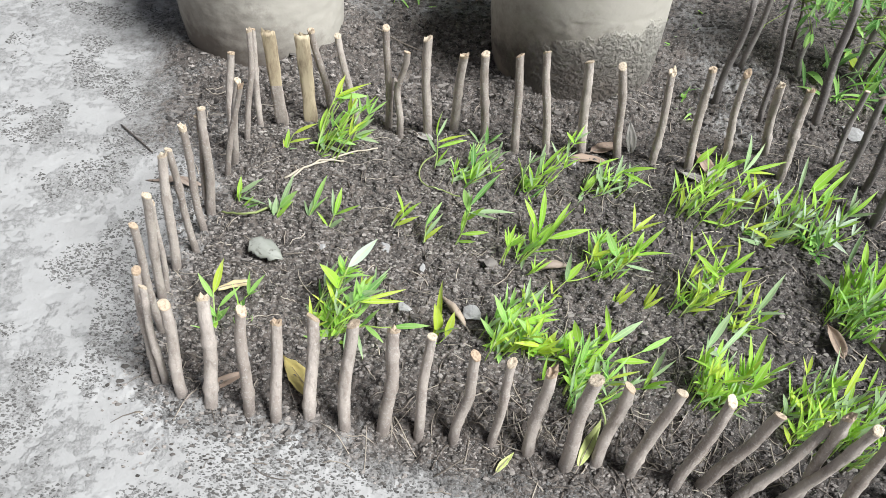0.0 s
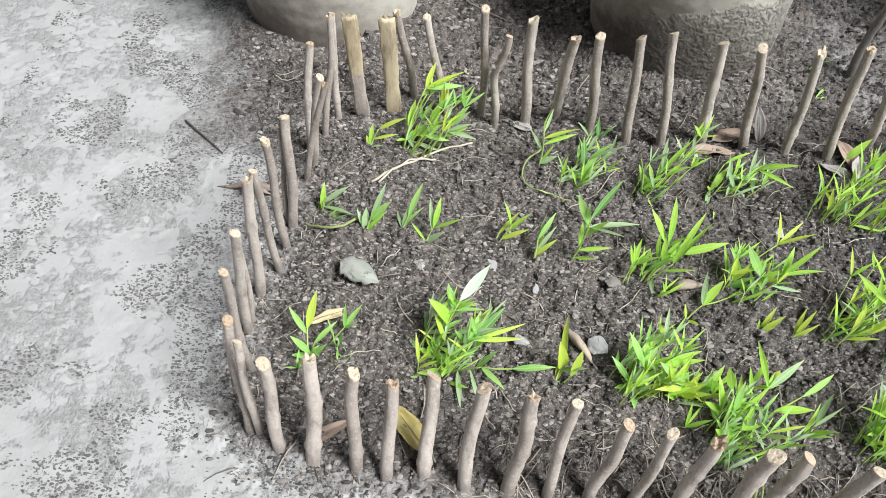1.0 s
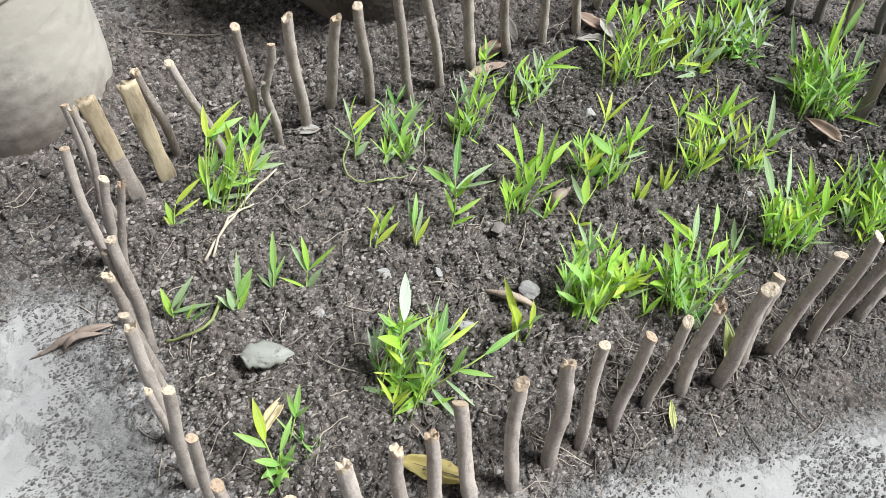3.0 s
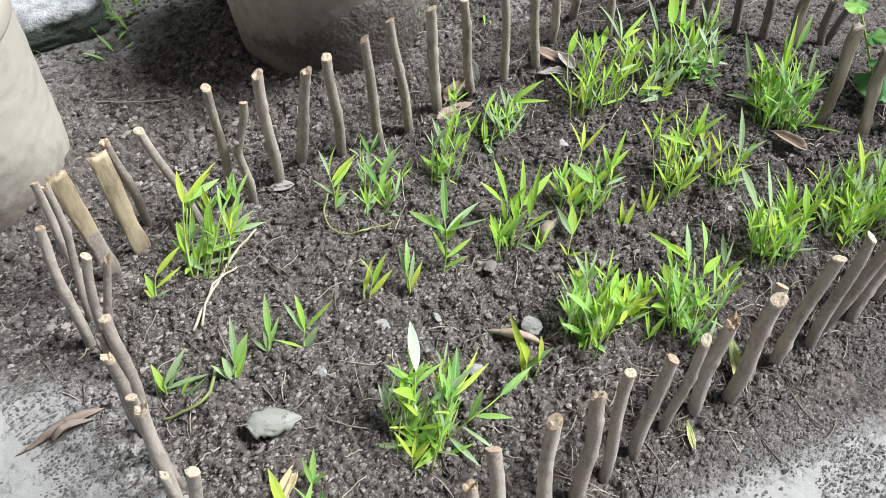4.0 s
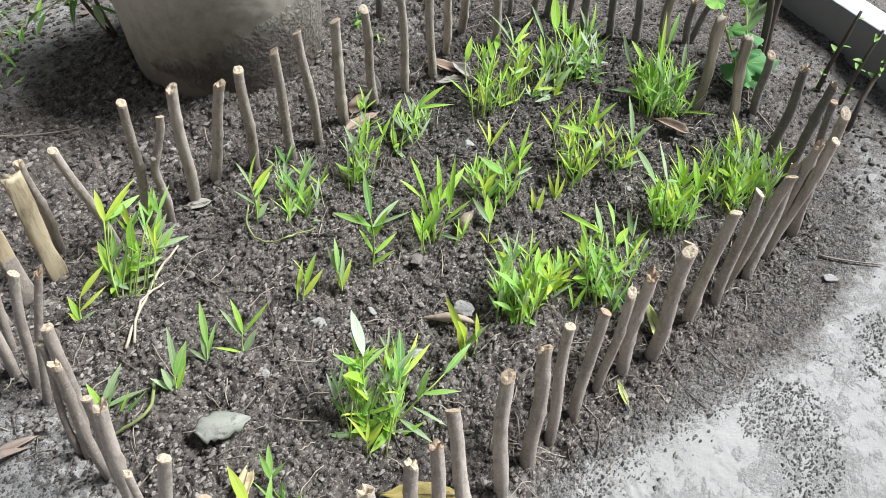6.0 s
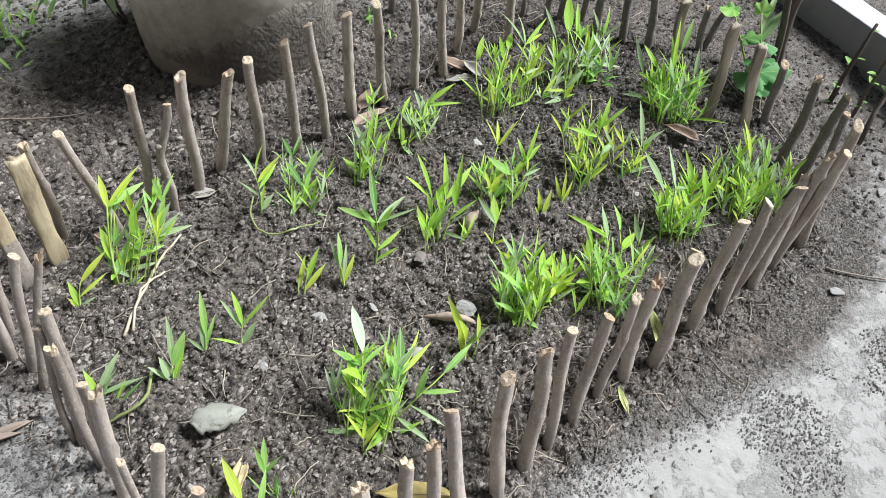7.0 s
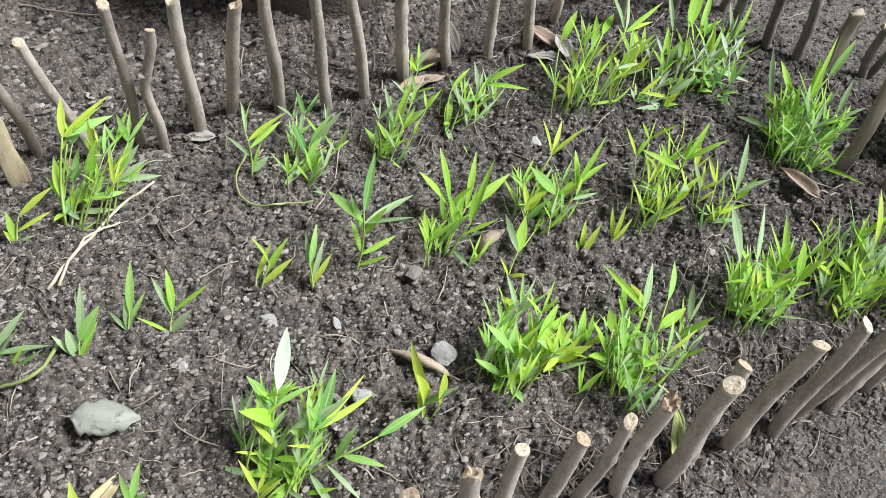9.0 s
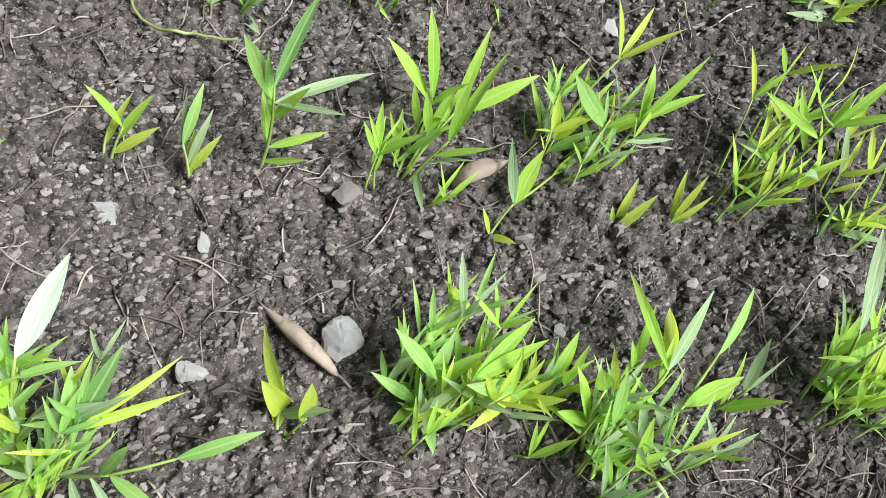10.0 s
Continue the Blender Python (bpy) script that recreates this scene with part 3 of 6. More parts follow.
PLAIN = "cut grey-brown branch stake in a row round the bed"
DARKER = "thin dark branch stake at the bed's far corner"
STAKES = [
    ("front", (-0.512, 0.852, 0.012, 0.02, 0.235, 0.0085), (-0.53, 0.86, 0.009, 0.05, 0.233, 0.0103), (-0.475, 0.823, 0.015, 0.019, 0.227, 0.0127),
     (-0.301, 0.78, 0.025, 0.033, 0.222, 0.0125), (-0.242, 0.78, 0.023, 0.05, 0.217, 0.0135), (-0.18, 0.765, 0.031, 0.028, 0.248, 0.0134),
     (-0.049, 0.759, 0.024, 0.014, 0.245, 0.0109), (0.079, 0.747, 0.02, -0.008, 0.227, 0.0098), (0.143, 0.732, 0.019, 0.003, 0.209, 0.0132)),
    ("front east", (0.26, 0.71, 0.028, 0.017, 0.185, 0.0131), (0.315, 0.693, 0.038, -0.005, 0.229, 0.013), (0.389, 0.671, 0.038, 0.005, 0.226, 0.0119),
     (0.493, 0.651, 0.091, 0.01, 0.185, 0.0116), (0.564, 0.645, 0.058, -0.024, 0.24, 0.0108), (0.661, 0.624, 0.0, 0.005, 0.275, 0.0123)),
    ("west", (-0.549, 0.975, 0.033, -0.032, 0.302, 0.0093), (-0.562, 1.045, 0.05, -0.031, 0.303, 0.0107), (-0.559, 1.068, 0.022, 0.01, 0.226, 0.0068),
     (-0.526, 1.183, 0.012, -0.023, 0.284, 0.0089), (-0.52, 1.24, 0.013, -0.003, 0.274, 0.0097), (-0.515, 1.292, 0.035, -0.004, 0.283, 0.0118),
     (-0.524, 1.303, 0.029, -0.01, 0.26, 0.0062), (-0.502, 1.416, 0.075, -0.019, 0.258, 0.0078), (-0.453, 1.598, 0.019, 0.005, 0.267, 0.009)),
    ("back", (-0.141, 1.613, 0.007, -0.036, 0.294, 0.0105), (0.019, 1.605, 0.019, -0.06, 0.248, 0.0134), (0.092, 1.566, -0.007, -0.02, 0.256, 0.0124),
     (0.167, 1.535, -0.008, -0.006, 0.265, 0.0123), (0.24, 1.527, -0.023, -0.003, 0.279, 0.0116), (0.413, 1.517, -0.033, -0.016, 0.263, 0.0122),
     (0.493, 1.495, -0.003, 0.002, 0.254, 0.0115), (0.672, 1.515, -0.025, -0.034, 0.266, 0.0109), (0.778, 1.545, -0.05, -0.064, 0.236, 0.0124),
     (0.786, 1.445, -0.005, 0.004, 0.246, 0.012)),
    ("corner", (0.93, 1.50, 0.004, 0.0, 0.215, 0.0098), (0.93, 1.43, -0.005, -0.01, 0.256, 0.0119), (0.98, 1.42, 0.0, -0.01, 0.22, 0.0118),
     (1.017, 1.375, 0.01, -0.01, 0.23, 0.0118), (0.956, 1.303, 0.01, -0.01, 0.24, 0.0143), (1.004, 1.246, -0.002, 0.005, 0.218, 0.0143),
     (1.024, 1.183, -0.009, 0.023, 0.214, 0.0142), (1.108, 1.084, -0.002, 0.005, 0.114, 0.0128), (1.128, 1.083, 0.009, -0.029, 0.116, 0.0114)),
    ("east", (0.76, 0.652, -0.001, 0.013, 0.225, 0.0117), (0.797, 0.701, 0.002, -0.019, 0.23, 0.0143), (0.832, 0.751, 0.004, -0.002, 0.219, 0.0147),
     (0.948, 0.837, 0.0, 0.005, 0.153, 0.0142)),
]
for side, *rows in STAKES:
    for row in rows:
        # Far stakes take the darker bark, their shaded sides put into the colour.
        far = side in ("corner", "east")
        stake(*row[:5], row[5] * (0.85 if far else 1.0), DARKER if far else PLAIN, style=rng.choice(("cut", "cut", "broken")), bark=DULL_SHADED_BARK if far else BARK)

# those that look apart from the rest
stake(-0.419, 0.802, 0.03, 0.027, 0.259, 0.0146, "thick branch stake with torn bark at its broken top", style="broken")
stake(-0.35, 0.791, 0.025, 0.021, 0.251, 0.0125, "branch stake snapped to a slanting point", style="broken", kink=(-0.004, 0.0, 0.8))
stake(-0.112, 0.762, 0.027, 0.015, 0.253, 0.0139, "branch stake with reddish torn bark at the top", style="broken", kink=(0.006, 0, 0.6))
stake(0.013, 0.753, 0.03, -0.001, 0.227, 0.0118, "gently crooked grey branch stake", kink=(0.008, 0, 0.5))
stake(0.207, 0.708, 0.019, -0, 0.23, 0.0150, "thickest grey branch stake of the front row")
stake(0.438, 0.676, 0.051, -0.028, 0.233, 0.0126, "thick crooked stake bent near its sawn end", kink=(0.014, 0.0, 0.62))
stake(-0.553, 1.127, 0.039, 0.001, 0.296, 0.0116, "grey branch stake with a reddish broken tip", style="broken")
stake(-0.492, 1.460, 0.049, -0.017, 0.240, 0.0101, "leaning branch stake crossing its neighbour")
stake(-0.503, 1.500, 0.034, 0.024, 0.256, 0.0104, "leaning branch stake with a whitish cut end")
stake(-0.477, 1.544, 0.048, 0.006, 0.292, 0.0082, "thin forked grey twig stake", style="broken", kink=(0.006, 0, 0.7))
stake(-0.290, 1.682, -0.018, -0.055, 0.252, 0.0107, "slanting stake with a split cracked tip", style="broken")
stake(-0.216, 1.616, -0.033, 0.013, 0.241, 0.0105, "slanting stake with a pale oval cut")
stake(-0.112, 1.585, 0.024, -0.030, 0.248, 0.0098, "wavy crooked twig stake with a side stub", kink=(-0.016, 0.006, 0.55), stubs=((0.72, 3.6),))
stake(-0.045, 1.592, 0.003, -0.022, 0.275, 0.0132, "stout branch stake with a whitish hooked tip", style="broken")
stake(0.328, 1.535, -0.018, -0.020, 0.263, 0.0137, "branch stake with a stepped pale cut")
stake(0.576, 1.479, -0.005, 0.005, 0.272, 0.0121, "branch stake with a curled white bark flap", style="broken")
stake(0.596, 0.653, -0.012, -0.014, 0.246, 0.0109, "branch stake splintered into pale fibres", style="broken")
stake(1.109, 0.895, -0.003, 0.030, 0.232, 0.0110, "tall dark paired branch stake", bark=DARK_BARK)
stake(1.153, 0.898, -0.003, 0.015, 0.265, 0.0125, "tall dark paired branch stake", bark=DARK_BARK)
split_stake(-0.399, 1.604, -0.003, -0.001, 0.260, 0.0150, "half-split stake, pale wood above grey bark", SPLIT, 0.55)
split_stake(-0.333, 1.621, 0.004, 0.002, 0.244, 0.0165, "broad split stake of bare yellow wood", SPLIT)
split_stake(0.894, 0.867, -0.002, 0.021, 0.206, 0.0135, "weathered split stake of greyish wood", OLD_SPLIT, 0.0, -0.6)
split_stake(0.841, 0.933, 0.002, 0.005, 0.255, 0.0135, "tall weathered split stake, ragged at the top", OLD_SPLIT, 0.3, -0.6)
split_stake(1.053, 1.122, -0.003, 0.008, 0.142, 0.0150, "short greenish split wooden stake", OLD_SPLIT, 0.2, -0.5)


# ---- planters ----
def planter(x, y, label, mud_shade_level, crusted):
    z0 = float(lie(np.array([x]), np.array([y]))[0])
    ob = empty("planter", x, y, z0)
    seg = 180

    def lathe(profile, name, material, part_label="", rough=0.0, mud_and_shade=False):
        v, f = [], []
        for i, (r, z) in enumerate(profile):
            for k in range(seg):
                a = 2 * math.pi * k / seg
                q = Vector((math.cos(a) * 3, math.sin(a) * 3, z * 9)) + Vector((x, y, 0))
                rr = r * (1 + 0.006 * noise.noise(q))
                if rough and z < 0.26:
                    g = Vector((math.cos(a) * r, math.sin(a) * r, z))
                    rr += 0.08 * rough * noise.noise(g * 38)
                v.append((rr * math.cos(a), rr * math.sin(a), z))
        for i in range(len(profile) - 1):
            for k in range(seg):
                a, b = i * seg + k, i * seg + (k + 1) % seg
                f.append((a, b, b + seg, a + seg))
        o = mesh_object(name, v, f, material, ob, part_label)
        if mud_and_shade:
            at = o.data.attributes.new("mud_and_shade", "FLOAT", "POINT")
            # The cosine term darkens the western front: its shade put into the colour.
            at.data.foreach_set("value", [max(0.0, mud_shade_level - p[2] / 0.27 + 0.62 * math.cos(math.atan2(p[1], p[0]) + 2.2)) for p in v])
            at = o.data.attributes.new("crust", "FLOAT", "POINT")
            at.data.foreach_set("value", [crusted - abs(p[2] - 0.10) / 0.16 + 0.60 * math.cos(math.atan2(p[1], p[0]) + 1.15) for p in v])
        return o

    low = [(0.210, -0.06), (0.2115, -0.02), (0.2135, 0.01), (0.2155, 0.035), (0.2178, 0.06)]
    wall = [(0.219 + 0.016 * (i / 80), 0.07 + 0.267 * i / 80) for i in range(81)]
    lathe(low + wall, "body", POT, "smooth plaster, rough and muddied near the foot, shade tinted into one side", 0.018, True)
    lathe([(0.2345, 0.3340), (0.2385, 0.3380), (0.2405, 0.3430), (0.2415, 0.3680), (0.2405, 0.3760)], "lip", POT, "low plain band under the rim")
    lathe([(0.2405, 0.3760), (0.2385, 0.3810), (0.2340, 0.3835), (0.2160, 0.3835), (0.2120, 0.3800), (0.2110, 0.3120)], "rim", RIM, "flat rim, pale on top")
    v, f = [(0, 0, 0.322)], []
    for j in range(1, 9):
        for k in range(32):
            a = 2 * math.pi * k / 32
            r = 0.2115 * j / 8
            v.append((r * math.cos(a), r * math.sin(a), 0.315 + 0.012 * noise.noise(Vector((r * 30 * math.cos(a), r * 30 * math.sin(a), x)))))
    f += [(0, 1 + k, 1 + (k + 1) % 32) for k in range(32)]
    for j in range(7):
        for k in range(32):
            a, b = 1 + j * 32 + k, 1 + j * 32 + (k + 1) % 32
            f.append((a, a + 32, b + 32, b))
    mesh_object("potting_soil", v, f, CRUMB, ob, "dark soil inside the rim")
    return tagged(ob, label, "planter", "cement planters behind the bed")


planter(0.341, 1.902, "large round grey-beige cement planter, muddied at the foot, shade tinted into one side", 0.84, 0.62)
planter(-0.50, 2.03, "large round cement planter standing beside the dusty path", 0.62, -0.4)


# ---- kerb ----
def kerb():
    ob = empty("kerb", 1.432, 0.90, -0.05)
    d = Vector((0.4385, 0.8987, 0)).normalized()
    nrm = Vector((d.y, -d.x, 0))
    n = 60
    rows = ((0.0, -0.06), (0.002, 0.05), (0.003, 0.078), (0.006, 0.083)), ((0.006, 0.084), (0.010, 0.0875), (0.078, 0.0875), (0.082, 0.083), (0.084, 0.04), (0.084, -0.06))
    for name, prof, mat, lab in (("face", rows[0], CONCRETE, "bare grey concrete face"), ("top", rows[1], WHITE, "whitewashed top")):
        v, f = [], []
        for i in range(n + 1):
            s = -0.75 + 2.4 * i / n
            for w, z in prof:
                j = 0.0025 * noise.noise(Vector((s * 14, w * 40, z * 30)))
                v.append(d * s + nrm * (w + j) + Vector((0, 0, z + j)))
        m = len(prof)
        for i in range(n):
            for k in range(m - 1):
                a = i * m + k
                f.append((a, a + m, a + m + 1, a + 1))
        mesh_object(name, v, f, mat, ob, lab)
    return tagged(ob, "low concrete kerb with a whitewashed top", "kerb")


kerb()


# ---- leaves and seedlings ----
def leaf_mesh(name, width, fold, droop, twist, kind="lance", wave=0.0):
    """A leaf one unit long from its foot along +y; width as a share of the length."""
    n = 11
    v, f = [], []
    for i in range(n):
        s = i / (n - 1)
        if kind == "lance":
            w = width * math.sin(math.pi * min(1.0, s ** 0.85)) ** 0.88
        else:
            w = width * math.sin(math.pi * min(1.0, s ** 0.6 + 0.02)) ** 0.6
        w = max(w, 0.004)
        a = droop * s * s
        y, z = s * math.cos(a * 0.6), -droop * 0.55 * s * s
        tw = twist * s
        for q in (-1, -0.5, 0, 0.5, 1):
            lx = q * w
            lz = fold * abs(q) * w + wave * w * math.sin(s * 17 + q)
            v.append((lx * math.cos(tw) - lz * math.sin(tw), y, z + lx * math.sin(tw) + lz * math.cos(tw)))
    for i in range(n - 1):
        for k in range(4):
            a = i * 5 + k
            f.append((a, a + 1, a + 6, a + 5))
    me = bpy.data.meshes.new(name)
    me.from_pydata(v, [], f)
    me.polygons.foreach_set("use_smooth", [True] * len(me.polygons))
    return me


SHAPES = {}
for tone, mat in (("lime", LIME), ("green", GREEN), ("deep", DEEP), ("sage", SAGE), ("yellow", YELLOW), ("pale", PALE)):
    for i in range(6):
        me = leaf_mesh("leaf", 0.060 + 0.012 * (i % 4), 0.16 + 0.08 * (i % 3), (0.05, 0.25, 0.5, 0.15, 0.35, 0.7)[i], (-0.4, 0.3, 0.0, 0.6, -0.2, 0.4)[i])
        me.materials.append(mat)
        SHAPES[tone, i] = me
    for i in range(6, 9):
        me = leaf_mesh("leaf", 0.20 + 0.03 * (i - 6), 0.25, 0.35, 0.2, "oval")
        me.materials.append(mat)
        SHAPES[tone, i] = me


def add_leaf(parent, at, aim, up, length, tone, shape, wide=1.0):
    me = SHAPES[tone, shape]
    ob = new("leaf", me)
    ob.parent = parent
    y = aim.normalized()
    x = y.cross(up)
    x = x.normalized() if x.length > 1e-3 else Vector((1, 0, 0))
    z = x.cross(y)
    ob.matrix_local = Matrix(((x.x * length * wide, y.x * length, z.x * length, at.x), (x.y * length * wide, y.y * length, z.y * length, at.y),
                              (x.z * length * wide, y.z * length, z.z * length, at.z), (0, 0, 0, 1)))
    return ob


def pick_tone(mix_):
    return "sage" if rng.random() < 0.10 else "yellow" if rng.random() < 0.03 else rng.choices(("lime", "green", "deep"), mix_)[0]


def seedling(x, y, tall, stems, spread, leaf_len, mix_, label, lean=(0.30, 0.22), tufted=0, ovals=0, name="seedling_clump", pairs=(2, 4), wide=1.0):
    """Young plants with thin stems and narrow pointed leaves."""
    ob = empty(name, x, y, height(x, y))
    grown = []
    for _ in range(stems):
        a = rng.uniform(0, 6.3)
        r0 = spread * 0.42 * rng.random() ** 0.5
        foot = Vector((r0 * math.cos(a), r0 * math.sin(a), -0.012))
        foot.z = height(x + foot.x, y + foot.y) - ob.location.z - 0.01
        h = tall * rng.uniform(0.5, 0.9)
        a2 = a + rng.uniform(-0.7, 0.7)
        out = spread * rng.uniform(0.0, 0.42)
        tip = foot + Vector((lean[0] * h + out * math.cos(a2), lean[1] * h + out * math.sin(a2), h * 0.66))
        bow = Vector((rng.uniform(-1, 1), rng.uniform(-1, 1), 0)) * h * 0.08
        pts = [foot.lerp(tip, s) + bow * math.sin(math.pi * s) for s in (0, 0.2, 0.4, 0.6, 0.8, 1)]
        r = rng.uniform(0.0011, 0.0018) * (1 + tall * 2)
        v, f = tube(pts, [r * (1.1 - 0.5 * i / 5) for i in range(6)], 6)
        stalk = mesh_object("stem", v, f, STEM, ob)
        grown.append((stalk, foot, tip))
        nodes = rng.randint(*pairs) + (1 if stems > 3 else 0)
        turn = rng.uniform(0, 6.3)
        for j in range(nodes):
            s = 0.3 + 0.6 * j / max(1, nodes)
            p = foot.lerp(tip, s) + bow * math.sin(math.pi * s)
            turn += 2.4 + rng.uniform(-0.5, 0.5)
            rise = rng.uniform(0.35, 1.5)
            aim = Vector((math.cos(turn), math.sin(turn), rise))
            add_leaf(stalk, p, aim, Vector((0, 0, 1)), 1.06 * leaf_len * rng.uniform(0.55, 0.95), pick_tone(mix_), rng.randrange(6), wide * rng.uniform(0.8, 1.1))
        for j in range(rng.choice((2, 3, 3))):
            turn += 2.2
            aim = Vector((math.cos(turn) * 0.55 + lean[0], math.sin(turn) * 0.55 + lean[1], rng.uniform(0.9, 2.0)))
            add_leaf(stalk, tip, aim, Vector((math.cos(turn + 0.4), math.sin(turn + 0.4), 0.6)), 1.12 * leaf_len * rng.uniform(0.7, 1.15), pick_tone((mix_[0] * 1.6 + 0.1, mix_[1], mix_[2] * 0.5)), rng.randrange(6), wide * rng.uniform(0.75, 1.05))
    for _ in range(tufted):
        a = rng.uniform(0, 6.3)
        r0 = spread * 0.5 * rng.random() ** 0.5
        foot = Vector((r0 * math.cos(a), r0 * math.sin(a), 0))
        foot.z = height(x + foot.x, y + foot.y) - ob.location.z - 0.004
        aim = Vector((math.cos(a) * rng.uniform(0.15, 1.0), math.sin(a) * rng.uniform(0.15, 1.0), rng.uniform(0.6, 1.5)))
        add_leaf(ob, foot, aim, Vector((math.cos(a), math.sin(a), 0.8)), tall * rng.uniform(0.45, 0.8), pick_tone(mix_), rng.choice((1, 2, 3, 4, 5)), 0.6)
    for _ in range(ovals):
        a = rng.uniform(0, 6.3)
        stalk, low, high = rng.choice(grown)
        add_leaf(stalk, low.lerp(high, rng.uniform(0.15, 0.6)), Vector((math.cos(a), math.sin(a), rng.uniform(0.2, 0.9))), Vector((0, 0, 1)), rng.uniform(0.020, 0.036), pick_tone(mix_), rng.randrange(6, 9), 0.85)
    return tagged(ob, label, "plant", "seedlings in the bed")


TONES = {"l": "lime", "g": "green", "d": "deep", "s": "sage", "y": "yellow", "w": "pale"}
LIGHTWARD = Vector((0.62, 0.34, 1.0))       # the way the seedlings lean


def grow(x, y, label, stems, tips, fill=0, tuft=0, ovals=0):
    """A clump of seedlings, in centimetres from its foot. stems: foot x, y and top x, y, z; tips: where each leaf ends, its width and tone."""
    z0 = float(lie(np.array([x]), np.array([y]))[0])
    ob = empty("seedling_clump", x, y, z0)
    made = []
    for fx, fy, tx, ty, tz in stems:
        foot, top = Vector((fx, fy, 0)) * 0.01, Vector((tx, ty, tz)) * 0.01
        foot.z = height(x + foot.x, y + foot.y) - z0 - 0.010
        bow = Vector((rng.uniform(-1, 1), rng.uniform(-1, 1), 0.6)) * (top - foot).length * 0.05
        pts = [foot.lerp(top, s) + bow * math.sin(math.pi * s) for s in (0, 0.17, 0.34, 0.5, 0.67, 0.84, 1)]
        r = 0.0013 + 0.006 * (top - foot).length
        v, f = tube(pts, [r * (1.1 - 0.5 * i / 6) for i in range(7)], 6)
        made.append((mesh_object("stem", v, f, STEM, ob), pts))
    for tx, ty, tz, wide, tone in tips:
        tip = Vector((tx, ty, tz)) * 0.01
        best = None
        for stalk, pts in made:
            axis = (pts[-1] - pts[0]).normalized()
            for i in range(1, 7):
                aim = tip - pts[i]
                cost = abs(aim.length - 0.058) + 0.02 * max(0.0, 0.5 - aim.normalized().dot(axis)) + (0.03 if aim.length > 0.095 else 0.0)
                if best is None or cost < best[0]:
                    best = (cost, stalk, pts[i], aim)
        _, stalk, base, aim = best
        if aim.length > 0.11:       # a long one springs from a stalk of its own
            mid = base + aim * 0.42 + Vector((0, 0, -0.006))
            sv, sf = tube([base, base.lerp(mid, 0.5) + Vector((0, 0, -0.003)), mid], [0.0016, 0.0014, 0.0011], 6)
            mesh_object("petiole", sv, sf, STEM, stalk)
            base, aim = mid, tip - mid
        shape = rng.choice((0, 1, 3, 4, 1)) if wide < 1.9 else rng.randrange(6, 9)
        up = Vector((0.1, -0.3, 0.9)) + Vector((rng.uniform(-0.5, 0.5), rng.uniform(-0.4, 0.4), 0))
        add_leaf(stalk, base, aim, up, aim.length * 1.03, TONES[tone], shape, (0.26 + 0.76 * wide if shape < 6 else 0.6) * min(1.4, (0.062 / aim.length) ** 0.5))
    tones = [TONES[t[4]] for t in tips]
    tallest = max(p[-1].z for _, p in made)
    for _ in range(int(fill * 1.25)):       # shorter shoots between the others
        a = rng.uniform(0, 6.3)
        foot = rng.choice(made)[1][0] + Vector((math.cos(a), math.sin(a), 0)) * 0.036 * rng.random() ** 0.5
        foot.z = height(x + foot.x, y + foot.y) - z0 - 0.008
        h = tallest * rng.uniform(0.35, 0.95)
        top = foot + LIGHTWARD * h + Vector((math.cos(a), math.sin(a), 0)) * rng.uniform(0.0, 0.03)
        pts = [foot.lerp(top, s) + Vector((0, 0, 0.05 * h)) * math.sin(math.pi * s) for s in (0, 0.25, 0.5, 0.75, 1)]
        v, f = tube(pts, [0.0015, 0.0014, 0.0012, 0.0010, 0.0008], 6)
        stalk = mesh_object("stem", v, f, STEM, ob)
        turn = rng.uniform(0, 6.3)
        tone = rng.choice(tones + ["lime"])
        for j, s in enumerate((1.0, 1.0, 0.9, 0.62, 0.4)[:rng.choice((3, 4, 4, 5))]):
            turn += 2.3 + rng.uniform(-0.4, 0.4)
            aim = LIGHTWARD * rng.uniform(0.5, 1.1) + Vector((math.cos(turn), math.sin(turn), 0)) * rng.uniform(0.35, 0.8)
            base = pts[round(s * 4)]
            add_leaf(stalk, base, aim, Vector((0.1, -0.3, 0.9)), rng.uniform(0.030, 0.056), tone if rng.random() < 0.7 else rng.choice(tones), rng.choice((0, 1, 3, 4)), rng.uniform(0.65, 1.05))
    for _ in range(fill):           # smaller leaves further down the stems
        stalk, pts = rng.choice(made)
        reach = (pts[-1] - pts[0]).length
        base = pts[rng.choice((1, 2, 2, 3, 3, 4, 5))]
        a = rng.uniform(0, 6.3)
        aim = LIGHTWARD * rng.uniform(0.3, 0.9) + Vector((math.cos(a), math.sin(a), 0)) * rng.uniform(0.3, 0.9)
        size = min(0.058, rng.uniform(0.018, 0.03) + reach * rng.uniform(0.08, 0.3))
        add_leaf(stalk, base, aim, Vector((0, 0, 1)), size, rng.choice(tones + ["lime"]), rng.choice((0, 1, 3, 4)), rng.uniform(0.8, 1.15))
    for _ in range(tuft):           # thin blades and stems of still younger ones
        a = rng.uniform(0, 6.3)
        foot = made[rng.randrange(len(made))][1][0] + Vector((math.cos(a), math.sin(a), 0)) * 0.028 * rng.random() ** 0.5
        foot.z = height(x + foot.x, y + foot.y) - z0 - 0.003
        aim = LIGHTWARD * rng.uniform(0.4, 1.0) + Vector((math.cos(a), math.sin(a), 0)) * rng.uniform(0.2, 0.9)
        add_leaf(ob, foot, aim, Vector((math.cos(a), math.sin(a), 0.8)), rng.uniform(0.030, 0.062), rng.choice(("lime", "green", "green", "deep")), rng.choice((1, 2, 3, 4, 5)), 0.55)
